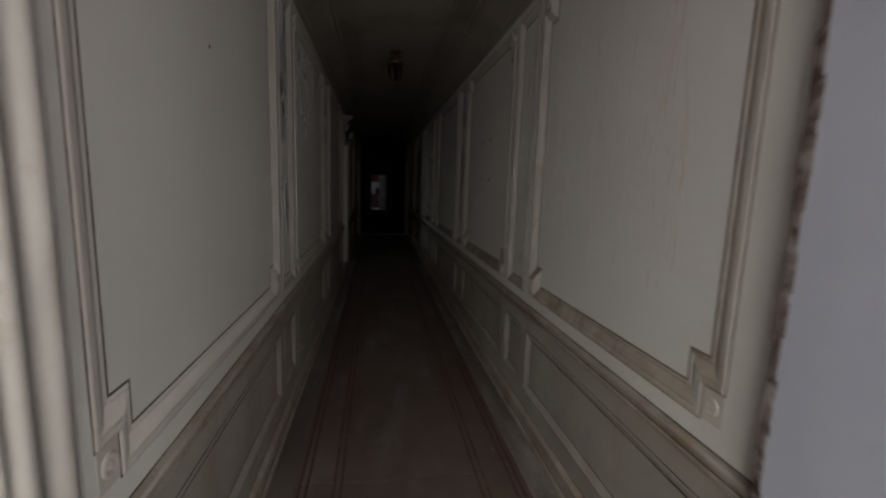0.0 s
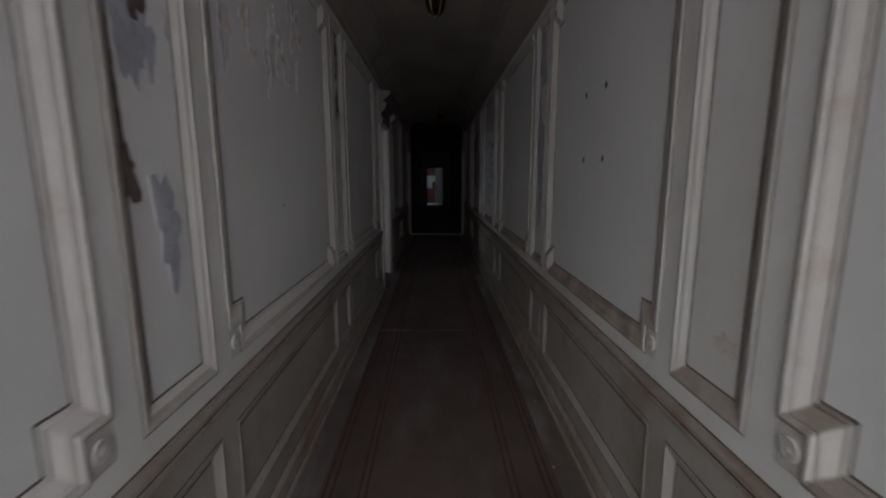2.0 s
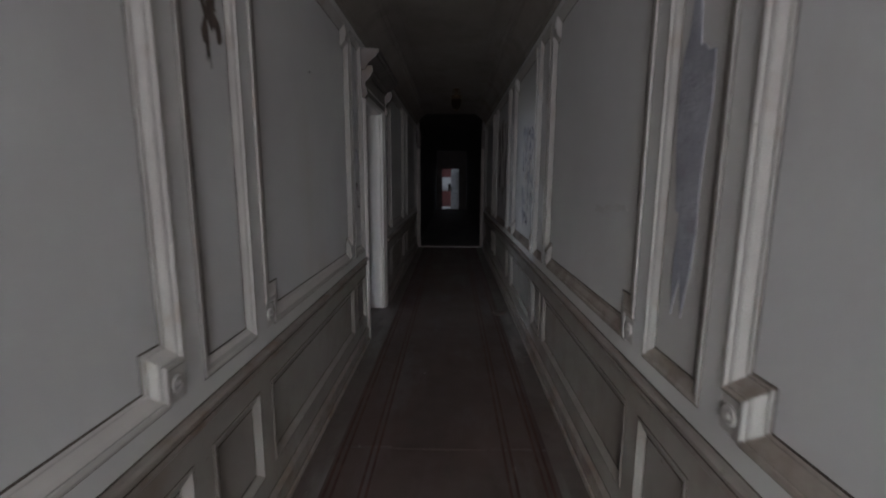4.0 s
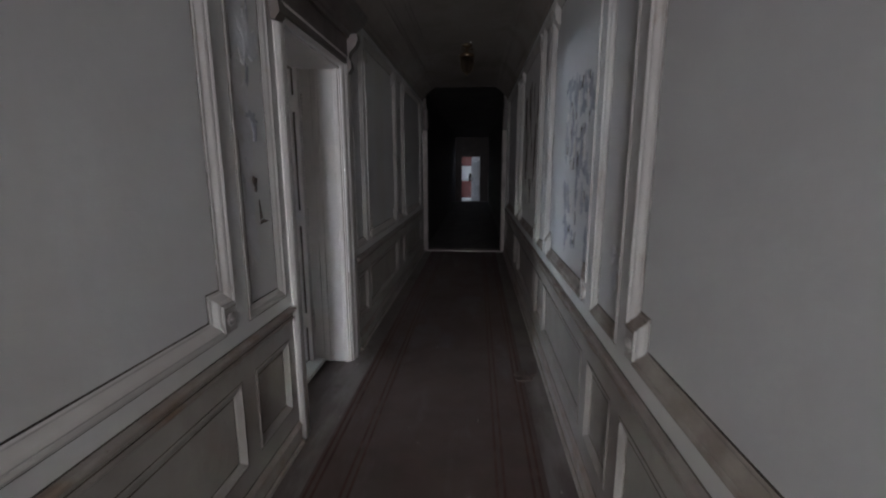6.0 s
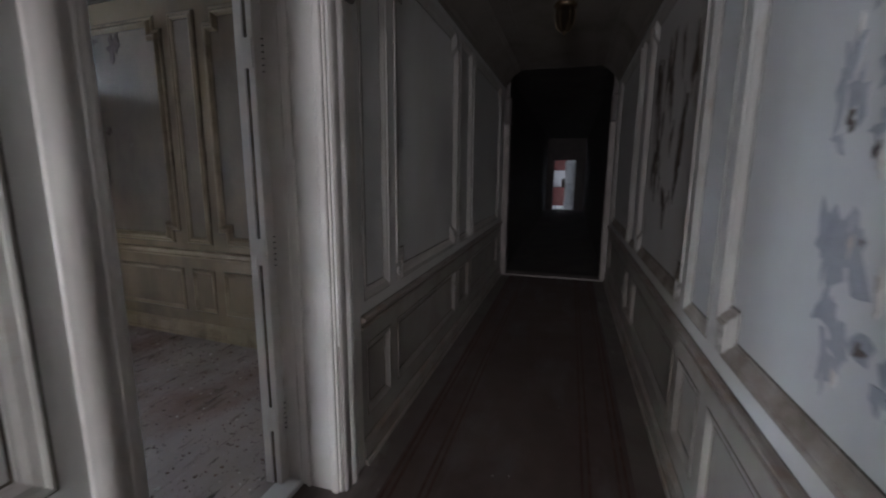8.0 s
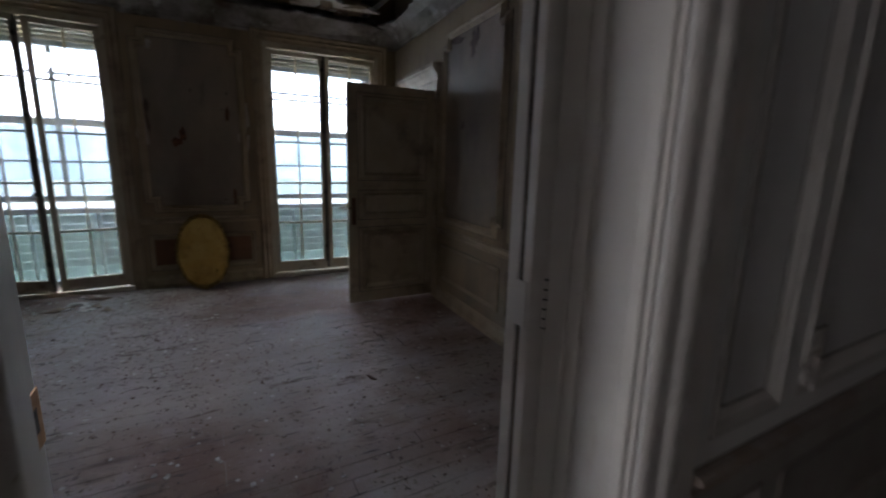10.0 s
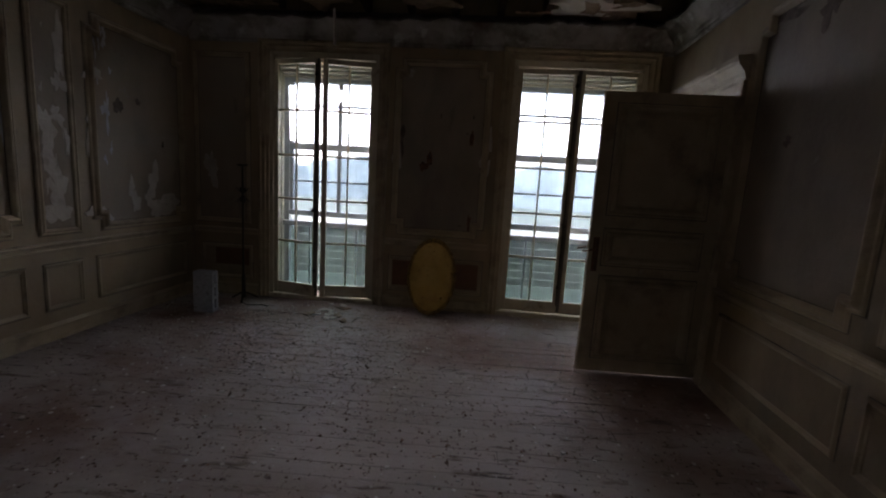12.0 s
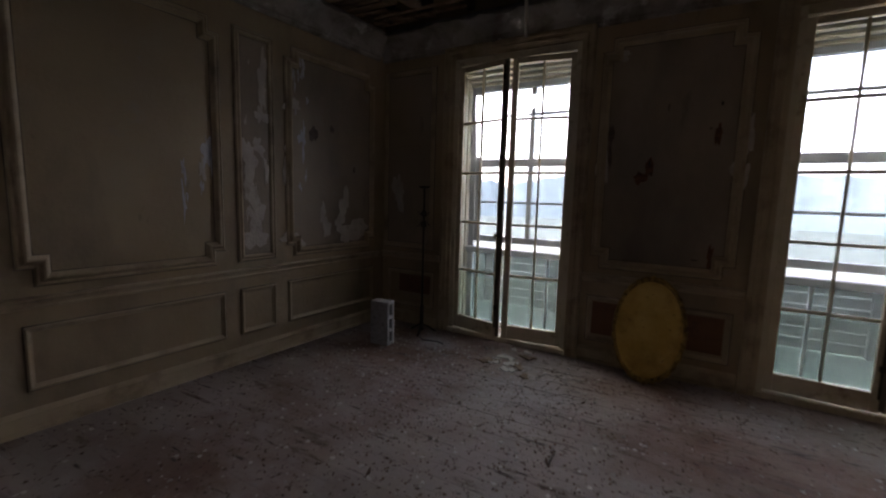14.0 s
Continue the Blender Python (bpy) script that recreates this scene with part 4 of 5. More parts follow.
# plaster still hanging from the laths
for k, (x, y, w, h, s) in enumerate(((-4.58, 8.78, 0.28, 0.9, 3), (-4.55, 7.25, 0.30, 0.6, 4), (-4.1, 5.35, 1.0, 0.75, 6), (-3.2, 5.2, 0.9, 0.6, 9), (-4.62, 6.2, 0.28, 0.5, 12), (-3.9, 7.7, 0.7, 0.5, 15), (-3.4, 6.5, 0.6, 0.8, 18), (-2.4, 8.6, 0.9, 0.9, 21), (-4.62, 8.95, 0.35, 0.6, 25))):
    bm = patch(bmesh.new(), x, y, w, h, lambda u, v, d: (u, v, 3.082 - d - 0.05 * noise.noise((u * 4, v * 4, 2.0))), 0.028, s, 0.5, 34)
    tagged(link("hanging_plaster", bm, PLASTER if k == 0 else STAINED), "ragged slab of old plaster hanging from the ceiling laths", "plaster", "hanging ceiling plaster")
stub = thing("frayed_rope", "pale frayed cord stub hanging from the broken cornice", "cord")
part("cord", tube(bmesh.new(), [(-4.77, 6.30, 3.03), (-4.772, 6.306, 2.92), (-4.766, 6.312, 2.80), (-4.77, 6.314, 2.70)], 0.015, 7), PLASTER, stub)

# floor boards
floor = setting("floor_room", boxed(RX0 - 0.5, -0.20, RY0 - 0.1, RY1 + 0.3, -0.12, -0.012), SUBFLOOR, "bare dusty wooden plank floor", "floor")


def plank_mesh(w, ln):
    bm = boxed(-w / 2, w / 2, 0, ln, -0.02, 0.0, bevel=0.0012)
    bmesh.ops.recalc_face_normals(bm, faces=bm.faces)
    me = bpy.data.meshes.new("plank")
    bm.to_mesh(me)
    bm.free()
    me.materials.append(PLANK)
    return me

# ---- windows ----


def french_leaf(win, hinge_y, sgn, turn, w, h=2.56):
    """A tall casement leaf with ten panes, on its hinge; sgn: the way it runs from the hinge."""
    leaf_mat = pose(RX0 - 0.045, hinge_y, 0.055, 0, 0, turn)
    st, th = 0.055, 0.04
    bm = bmesh.new()

    def bar(u0, u1, z0, z1, t=th, bv=0.004):
        a, b = sorted((sgn * u0, sgn * u1))
        box(bm, -t / 2, t / 2, a, b, z0, z1, bv)
    bar(0, st, 0, h)
    bar(w - st, w, 0, h)
    bar(st, w - st, 0, 0.13)
    bar(st, w - st, h - 0.05, h)
    rows = 5
    z0, z1 = 0.13, h - 0.05
    for i in range(1, rows):
        z = z0 + (z1 - z0) * i / rows
        bar(st, w - st, z - 0.011, z + 0.011, 0.03, 0.003)
    um = w / 2
    bar(um - 0.009, um + 0.009, z0, z1, 0.028, 0.003)
    leaf = part("leaf", bm, WINPAINT, win, "flaking cream casement leaf standing ajar")
    leaf.matrix_local = leaf_mat
    for i in range(rows):
        za, zb = z0 + (z1 - z0) * i / rows + 0.008, z0 + (z1 - z0) * (i + 1) / rows - 0.008
        for ua, ub in ((st - 0.004, um - 0.006), (um + 0.006, w - st + 0.004)):
            a, b = sorted((sgn * ua, sgn * ub))
            p = part("pane", boxed(-0.0015, 0.0015, a, b, za, zb), GLASSLOW if i == 0 else GLASS, leaf)
            p.visible_shadow = False
    return leaf


def window(name, y0, y1, turn_a, turn_b):
    win = thing(name, "tall flaking cream French window with small panes, ajar", "window", kind="structure")
    bm = bmesh.new()
    box(bm, RX0 - 0.075, RX0 - 0.004, y0, y0 + 0.05, 0, 2.70, 0.004)
    box(bm, RX0 - 0.075, RX0 - 0.004, y1 - 0.05, y1, 0, 2.70, 0.004)
    box(bm, RX0 - 0.075, RX0 - 0.004, y0 + 0.05, y1 - 0.05, 2.63, 2.70, 0.004)
    part("window_frame", bm, WINPAINT, win)
    part("window_casing", door_casing(bmesh.new(), y0 + 0.01, y1 - 0.01, 2.69, rw, [(w * 0.66, d) for w, d in CASE], 0.114), ROOMTRIM, win)
    part("window_sill", boxed(RX0 - 0.10, RX0 + 0.02, y0, y1, -0.01, 0.045, bevel=0.006), WINPAINT, win)
    lw = (y1 - y0) / 2 - 0.053
    a = french_leaf(win, y0 + 0.05, 1, turn_a, lw)
    b = french_leaf(win, y1 - 0.05, -1, turn_b, lw)
    part("astragal", boxed(0.012, 0.034, lw - 0.012, lw + 0.020, 0.02, 2.55, bevel=0.005), HOODDARK, a, "dark worn cover strip between the leaves")
    rod = part("espagnolette", tube(bmesh.new(), [(0.034, lw - 0.02, 0.1), (0.034, lw - 0.02, 2.5)], 0.007, 8), IRON, a, "dark espagnolette rod")
    for z in (0.3, 0.98, 1.7, 2.4):
        box(bm := bmesh.new(), 0.018, 0.04, lw - 0.037, lw - 0.003, z - 0.02, z + 0.02, 0.003)
        part("rod_bracket", bm, IRON, a)
    part("window_knob", lathe(bmesh.new(), [(0.008, 0), (0.01, 0.02), (0.022, 0.034), (0.018, 0.05), (0.004, 0.054)], 12, pose(0.04, lw - 0.02, 0.98, 0, 90, 0)), IRON, a, smooth=True)
    # the lining of the niche and the outer sash window
    lin = bmesh.new()
    box(lin, RX0 - 0.36, RX0 - 0.08, y0 - 0.002, y0 + 0.012, 0.0, 2.70)
    box(lin, RX0 - 0.36, RX0 - 0.08, y1 - 0.012, y1 + 0.002, 0.0, 2.70)
    for x in (-0.15, -0.27):
        box(lin, RX0 + x - 0.02, RX0 + x, y0 + 0.010, y0 + 0.026, 0.0, 2.69, 0.004)
        box(lin, RX0 + x - 0.02, RX0 + x, y1 - 0.026, y1 - 0.010, 0.0, 2.69, 0.004)
    part("niche_lining", lin, NICHE, win, "pale cream lining of the window niche")
    for i, x in enumerate((-0.12, -0.20, -0.28, -0.36)):
        part("soffit_board", boxed(RX0 + x - 0.035, RX0 + x + 0.035, y0 + 0.012, y1 - 0.012, 2.60 - 0.03 * i, 2.625 - 0.03 * i, bevel=0.003), NICHE, win)
    xo = RX0 - 0.40
    sash = bmesh.new()
    ya, yb, yc = y0 + 0.02, y1 - 0.02, (y0 + y1) / 2 + 0.06
    box(sash, xo - 0.03, xo + 0.03, y0 - 0.002, ya + 0.05, 0.0, 2.70, 0.004)
    box(sash, xo - 0.03, xo + 0.03, yb - 0.05, y1 + 0.002, 0.0, 2.70, 0.004)
    box(sash, xo - 0.035, xo + 0.04, ya + 0.05, yb - 0.05, 2.46, 2.70, 0.004)
    for z0, z1, t in ((2.195, 2.22, 0.018), (1.70, 1.775, 0.03), (1.325, 1.35, 0.018), (0.92, 0.985, 0.03)):
        box(sash, xo - t, xo + t, ya + 0.05, yb - 0.05, z0, z1, 0.003)
    box(sash, xo - 0.018, xo + 0.018, yc - 0.024, yc + 0.024, 0.985, 2.46, 0.003)
    box(sash, xo - 0.02, xo + 0.02, ya + 0.05, ya + 0.09, 0.985, 2.46, 0.003)
    box(sash, xo - 0.02, xo + 0.02, yb - 0.09, yb - 0.05, 0.985, 2.46, 0.003)
    for y in (ya + 0.30, yb - 0.30):
        box(sash, xo - 0.014, xo + 0.014, y - 0.012, y + 0.012, 0.05, 0.80, 0.002)
    box(sash, xo - 0.02, xo + 0.02, ya + 0.05, yb - 0.05, 0.0, 0.07, 0.003)
    so = part("outer_sash", sash, SASH, win, "weathered white outer sash window")
    part("outer_sill", boxed(xo - 0.07, xo + 0.10, y0, y1, 0.80, 0.86, bevel=0.008), SASH, win)
    for z0, z1 in ((0.985, 1.325), (1.35, 1.70), (1.775, 2.195), (2.22, 2.46)):
        for a0, b0 in ((ya + 0.09, yc - 0.024), (yc + 0.024, yb - 0.09)):
            p = part("outer_pane", boxed(xo - 0.0015, xo + 0.0015, a0, b0, z0, z1), GLASS, so)
            p.visible_shadow = False
    for a0, b0 in ((ya + 0.05, ya + 0.288), (ya + 0.312, yb - 0.312), (yb - 0.288, yb - 0.05)):
        p = part("outer_pane", boxed(xo - 0.0015, xo + 0.0015, a0, b0, 0.07, 0.80), GLASSLOW, so, "grimy lower pane")
        p.visible_shadow = False
    return win


window("window_1", *WINDOWS[0], -12, 9)
window("window_2", *WINDOWS[1], -2.5, 2.5)

# the balcony and the distance outside
balcony = thing("balcony", "pale green boarded balcony outside the windows", "balcony")
for i in range(11):
    x = -5.50 - i * 0.105
    part("floor_board", boxed(x - 0.10, x, 3.5, 10.5, -0.10, -0.05, bevel=0.006), GREEN, balcony)
for i in range(6):
    part("parapet_board", boxed(-6.70, -6.66, 3.5, 10.5, -0.04 + i * 0.115, -0.04 + i * 0.115 + 0.105, bevel=0.006), GREEN, balcony)
part("hand_rail", boxed(-6.74, -6.62, 3.5, 10.5, 0.66, 0.71, bevel=0.01), GREEN, balcony)
for y in (4.2, 5.2, 6.2, 7.2, 8.2, 9.2, 10.2):
    part("post", boxed(-6.655, -6.60, y - 0.03, y + 0.03, -0.05, 0.66, bevel=0.005), GREEN, balcony)
setting("ground", boxed(-900, 900, -900, 900, -5.2, -5.0), GRASS, "pale meadow below the house", "ground")
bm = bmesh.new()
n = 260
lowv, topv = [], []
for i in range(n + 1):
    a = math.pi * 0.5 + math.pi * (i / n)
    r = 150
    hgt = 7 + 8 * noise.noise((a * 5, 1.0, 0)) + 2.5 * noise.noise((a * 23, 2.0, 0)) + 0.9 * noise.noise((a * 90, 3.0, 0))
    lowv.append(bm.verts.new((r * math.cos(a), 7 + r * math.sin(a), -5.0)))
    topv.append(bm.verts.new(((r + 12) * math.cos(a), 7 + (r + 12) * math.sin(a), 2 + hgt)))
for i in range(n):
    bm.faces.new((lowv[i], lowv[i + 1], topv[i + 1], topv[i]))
setting("backdrop", bm, WOODS, "line of far woods with haze put in its colour", "woods")

# ---- the second door of the room and its overdoor ----
door_4 = thing("door_4", "doorway in the room with a moulded overdoor", "door", kind="structure")
part("door_casing", door_casing(bmesh.new(), -4.42, -3.61, 2.10, rn, [(w * 0.7, d * 0.8) for w, d in CASE], 0.12), ROOMTRIM, door_4)
hood(door_4, -4.56, -3.47, 2.215, rn, ROOMTRIM, 0.6, False)
panelled_leaf("open_room_door", 0.915, 2.105, 0.042, pose(-3.585, 9.573, 0.018, 0, 0, -90.5), ROOMTRIM, "grey-cream panelled door standing open on the plank floor", [(0.11, 0.76), (0.84, 1.12), (1.22, 2.02)], handle_at=(0.865, 0.92))


def skew(names, px, py, degrees):
    """Turns pieces of the setting about a corner, as the house is out of square."""
    m = pose(px, py, 0) @ pose(0, 0, 0, 0, 0, degrees) @ pose(-px, -py, 0)
    for ob in scene.objects:
        if ob.parent is None and any(ob.name == n or ob.name.startswith(n + ".") for n in names):
            ob.matrix_world = m @ ob.matrix_world


skew(("wall_room_north", "trim_room_cornice_north", "trim_room_chair_rail_north", "baseboard_room_north", "door_4"), -2.2, 9.47, -4.3)
skew(("wall_room_south", "trim_room_cornice_south", "trim_room_chair_rail_south", "baseboard_room_south"), -3.5, 4.54, -3.6)
skew(("wall_room_west", "trim_room_cornice_west", "trim_room_chair_rail_west", "baseboard_room_west", "window_1", "window_2"), -4.99, 7.4, -2.0)

# ---- things in the room ----


def oval_tray():
    """A brass tray with a scalloped rim; local z is its long axis, y its face."""
    tr = thing("brass_tray", "large oval tarnished brass tray leaning on the wall", "tray", place=Matrix.Translation((-4.735, 7.40, 0.0)) @ pose(0, 0, 0, 0, -14.6, 0))
    a, b, n = 0.262, 0.415, 84

    def lens(profile):
        bm = bmesh.new()
        rings = []
        for s, d, wavy in profile:
            if s == 0.0:
                rings.append([bm.verts.new((d, 0, b))])
                continue
            ring = []
            for i in range(n):
                t = 2 * math.pi * i / n
                e = 1 + (0.014 * math.cos(28 * t) if wavy else 0)
                ring.append(bm.verts.new((d + 0.004 * noise.noise((s * 4 * math.cos(t), s * 4 * math.sin(t), 1)), a * s * e * math.cos(t), b + b * s * e * math.sin(t))))
            rings.append(ring)
        for p, q in zip(rings, rings[1:]):
            for i in range(n):
                j = (i + 1) % n
                if len(p) == 1:
                    bm.faces.new((p[0], q[i], q[j]))
                elif len(q) == 1:
                    bm.faces.new((p[i], p[j], q[0]))
                else:
                    bm.faces.new((p[i], p[j], q[j], q[i]))
        return bm
    part("dish", lens([(0.0, 0.0, False), (0.2, 0.001, False), (0.22, 0.003, False), (0.24, 0.001, False), (0.45, 0.001, False), (0.70, 0.0, False), (0.84, 0.002, False), (0.875, 0.006, False), (0.90, 0.012, False), (0.90, -0.004, False), (0.6, -0.006, False), (0.0, -0.006, False)]), BRASS, tr, smooth=True)
    part("rim", lens([(0.895, -0.004, False), (0.895, 0.012, False), (0.92, 0.018, False), (0.95, 0.019, True), (0.985, 0.020, True), (1.0, 0.014, True), (0.99, 0.004, True), (0.92, -0.004, False), (0.895, -0.004, False)]), DARKBRASS, tr, "dark scalloped rim", smooth=True)
    for i in range(56):
        t = 2 * math.pi * (i + 0.5) / 56
        bead = bmesh.new()
        bmesh.ops.create_icosphere(bead, subdivisions=1, radius=0.008, matrix=Matrix.Translation((0.018, 0.985 * a * math.cos(t), b + 0.985 * b * math.sin(t))))
        part("rim_bead", bead, DARKBRASS, tr, smooth=True)


oval_tray()


def block():
    bl = thing("concrete_block", "grey hollow concrete block standing on end on the floor", "concrete block", place=pose(-4.36, 5.19, 0.0, 0, 0, 4))
    w, d, h, t = 0.112, 0.19, 0.41, 0.033
    bm = bmesh.new()
    box(bm, -w / 2, -w / 2 + t, -d / 2, d / 2, 0, h, 0.004)
    box(bm, w / 2 - t, w / 2, -d / 2, d / 2, 0, h, 0.004)
    for z in (0, 0.122, 0.243, h - 0.03):
        box(bm, -w / 2 + t - 0.003, w / 2 - t + 0.003, -d / 2 + 0.002, d / 2 - 0.002, z, z + 0.03, 0.002)
    part("shell", bm, CONCRETE, bl)


block()


def candle_stand():
    cs = thing("candle_stand", "tall thin black wrought-iron candle stand", "candle stand", place=pose(-4.83, 5.33, 0.0))
    part("pole", tube(bmesh.new(), [(0, 0, 0.05), (0, 0, 0.8), (0, 0, 1.47)], 0.011, 8), IRON, cs, smooth=True)
    for k in range(3):
        a = 2.1 * k + 0.3
        c, s = math.cos(a), math.sin(a)
        part("foot", tube(bmesh.new(), [(0, 0, 0.09), (0.05 * c, 0.05 * s, 0.07), (0.11 * c, 0.11 * s, 0.03), (0.15 * c, 0.15 * s, 0.008)], 0.008, 7), IRON, cs, smooth=True)
    part("drip_tray", lathe(bmesh.new(), [(0.008, 1.452), (0.045, 1.458), (0.058, 1.476), (0.052, 1.478), (0.010, 1.470)], 18), IRON, cs, smooth=True)
    part("sleeve", lathe(bmesh.new(), [(0.026, 0.03), (0.022, 0.06), (0.019, 0.10), (0.019, 0.28), (0.012, 0.30)], 12), IRON, cs, smooth=True)
    part("collar", lathe(bmesh.new(), [(0.012, 0.20), (0.022, 0.21), (0.022, 0.225), (0.012, 0.235)], 12), IRON, cs, smooth=True)
    for k in range(4):
        for rise in (1, -1):
            bm = bmesh.new()
            turn = pose(0, 0, 1.15, 0, 0, 45 + 90 * k) @ pose(0, 0, 0, 0, -48 * rise, 0)
            rings = [[bm.verts.new(turn @ Vector((x, wy, 0.006 * (1 - abs(wy) * 30) + 0.03 * x * rise))) for wy in (-hw, 0, hw)] for x, hw in ((0.008, 0.006), (0.035, 0.010), (0.06, 0.019), (0.085, 0.016), (0.105, 0.003))]
            for p, q in zip(rings, rings[1:]):
                for i in (0, 1):
                    bm.faces.new((p[i], p[i + 1], q[i + 1], q[i]))
            ext = bmesh.ops.extrude_face_region(bm, geom=bm.faces[:])
            bmesh.ops.translate(bm, verts=[v for v in ext["geom"] if isinstance(v, bmesh.types.BMVert)], vec=(0, 0, 0.004))
            part("leaf_blade", bm, IRON, cs)
    part("wire", tube(bmesh.new(), [(0.02, 0.0, 0.03), (0.12, 0.05, 0.006), (0.20, 0.14, 0.006), (0.16, 0.28, 0.006), (0.19, 0.36, 0.006)], 0.004, 6), IRON, cs)


candle_stand()

# rusted wall brackets and their streaks
for y, z, w, h in ((7.30, 1.655, 0.055, 0.15), (7.74, 2.07, 0.045, 0.19)):
    br = thing("wall_bracket", "rusted iron bracket stump let into the wall", "bracket", "rusted wall brackets")
    part("socket", patch(bmesh.new(), y, z, w, h, rw, 0.012, int(y * 100), 0.25, 18), RUST, br)
    part("pin", tube(bmesh.new(), [(RX0, y, z + 0.03), (RX0 + 0.05, y, z + 0.035), (RX0 + 0.065, y, z + 0.015)], 0.008, 7), IRON, br)

# ---- flakes, bare patches and holes in the walls ----


def flakes(wall, mp, rows, material, label):
    for k, (u, v, w, h, s, rag) in enumerate(rows):
        part("flake", patch(bmesh.new(), u, v, w, h, mp, 0.0085 + 0.0006 * (k % 5), s, rag), material, wall, label)


def shower(wall, mp, u0, u1, v0, v1, count, size, material, label, seed, d=0.0066, long=1.0):
    """Many long small flakes over one stretch of a wall, as one sheet."""
    rnd = random.Random(seed)
    bm = bmesh.new()
    for _ in range(count):
        s = rnd.uniform(0.4, 1.3) * size
        u, v = rnd.uniform(u0, u1), v1 - (v1 - v0) * rnd.random() ** 1.6
        patch(bm, u, v, s * rnd.uniform(0.25, 0.6) / long, s * rnd.uniform(0.9, 2.2) * long, mp, d + rnd.uniform(0, 0.0006), rnd.randrange(9999), 0.8, 20)
    part("flaking_paint", bm, material, wall, label)


def drips(wall, mp, u0, u1, v0, v1, count, material, label, seed):
    """Thin wandering runs dried on a wall, each a low ribbon with gaps."""
    rnd = random.Random(seed)
    bm = bmesh.new()
    for _ in range(count):
        u, v = rnd.uniform(u0, u1), rnd.uniform(0.5 * (v0 + v1), v1)
        end = rnd.uniform(v0, v - 0.25)
        ph = rnd.uniform(0, 50)
        prev = None
        while v > end:
            w = 0.0021 * (0.5 + 1.4 * abs(noise.noise((v * 9, ph, 0))))
            uu = u + 0.05 * noise.noise((v * 2.2, ph, 3.0)) + 0.012 * noise.noise((v * 9, ph, 7.0))
            row = None if noise.noise((v * 6, ph, 11.0)) < -0.22 else [bm.verts.new(mp(uu - w, v, 0.0063)), bm.verts.new(mp(uu, v, 0.0072)), bm.verts.new(mp(uu + w, v, 0.0063))]
            if prev and row:
                for k in (0, 1):
                    bm.faces.new((prev[k], prev[k + 1], row[k + 1], row[k]))
            prev = row
            v -= 0.018
    part("dried_drips", bm, material, wall, label)


DRIP = surface("dried_brown_drips", (0.40, 0.34, 0.27), (0.47, 0.42, 0.35), 9.0, (), 0.5, bump=0)
drips(wall_e, east_sunk, 1.38, 2.34, 0.98, 2.36, 26, DRIP, "dried brown drip streaks", 31)
shower(wall_w, west_sunk, 3.25, 4.10, 1.85, 2.40, 46, 0.085, PLASTER, "whitish flaking paint", 3, long=0.75)
shower(wall_w, west_sunk, 3.25, 4.15, 1.78, 2.40, 44, 0.07, GREYPL, "grey scars of lost paint", 4, 0.0073, long=0.8)
for v0, v1, u0, u1, n, size, sd in ((1.66, 1.86, 7.18, 7.82, 15, 0.10, 8), (1.40, 1.62, 7.22, 7.80, 17, 0.11, 14), (0.98, 1.30, 7.20, 7.74, 17, 0.10, 15)):
    shower(wall_e, east_sunk, u0, u1, v0, v1, n, size, GREYPL, "grey scars of lost paint", sd, long=0.62)
    shower(wall_e, east_sunk, u0 + 0.04, u1 - 0.04, v0, v1, 7, 0.035, DARKHOLE, "dark flecks of rotted plaster", sd + 20, 0.0080, long=0.8)
    shower(wall_e, east_sunk, u0 + 0.06, u1 - 0.06, v0, v1, 3, 0.05, PLASTER, "curled white paint flakes", sd + 40, 0.0084)
shower(wall_e, east_sunk, 8.95, 10.0, 1.05, 2.1, 40, 0.13, DARKHOLE, "dark scars of lost paint", 18)
PALEPL = surface("pale_skim_plaster", (0.58, 0.58, 0.585), (0.66, 0.655, 0.655), 6.0, [((0.45, 0.42, 0.38), 7.0, 0.56, 0.75, ONE)], 0.85, bump=0.4, bump_scale=40)
flakes(wall_w, west_sunk, [(6.905, 2.10, 0.12, 0.50, 131, 0.35), (6.895, 1.66, 0.10, 0.55, 132, 0.4), (6.90, 1.22, 0.08, 0.40, 133, 0.4), (6.99, 1.95, 0.12, 0.16, 134, 0.5)], PALEPL, "pale skim plaster where paint is lost")
flakes(wall_e, east_sunk, [(6.76, 1.06, 0.07, 0.10, 135, 0.6), (6.80, 1.12, 0.03, 0.05, 136, 0.6)], PALEPL, "curled pale paint flake")
shower(wall_w, west_sunk, 6.87, 7.08, 0.95, 2.40, 7, 0.07, GREYPL, "grey scars of lost paint", 10)
shower(wall_w, west_sunk, 2.76, 2.96, 1.75, 2.38, 12, 0.10, GREYPL, "grey scars of lost paint", 12)
shower(wall_w, west_sunk, 4.80, 5.03, 1.9, 2.4, 10, 0.09, DARKHOLE, "dark rotted plaster where paint is lost", 13)
flakes(wall_w, west_sunk, [(2.78, 1.95, 0.10, 0.22, 31, 0.5), (2.84, 1.83, 0.06, 0.12, 32, 0.5), (2.735, 1.62, 0.03, 0.22, 33, 0.4), (2.75, 1.44, 0.06, 0.14, 34, 0.45), (6.955, 1.37, 0.022, 0.07, 36, 0.6), (6.985, 1.25, 0.02, 0.06, 38, 0.6), (7.005, 1.205, 0.05, 0.018, 39, 0.6)], DARKHOLE, "dark rotted plaster where paint is lost")
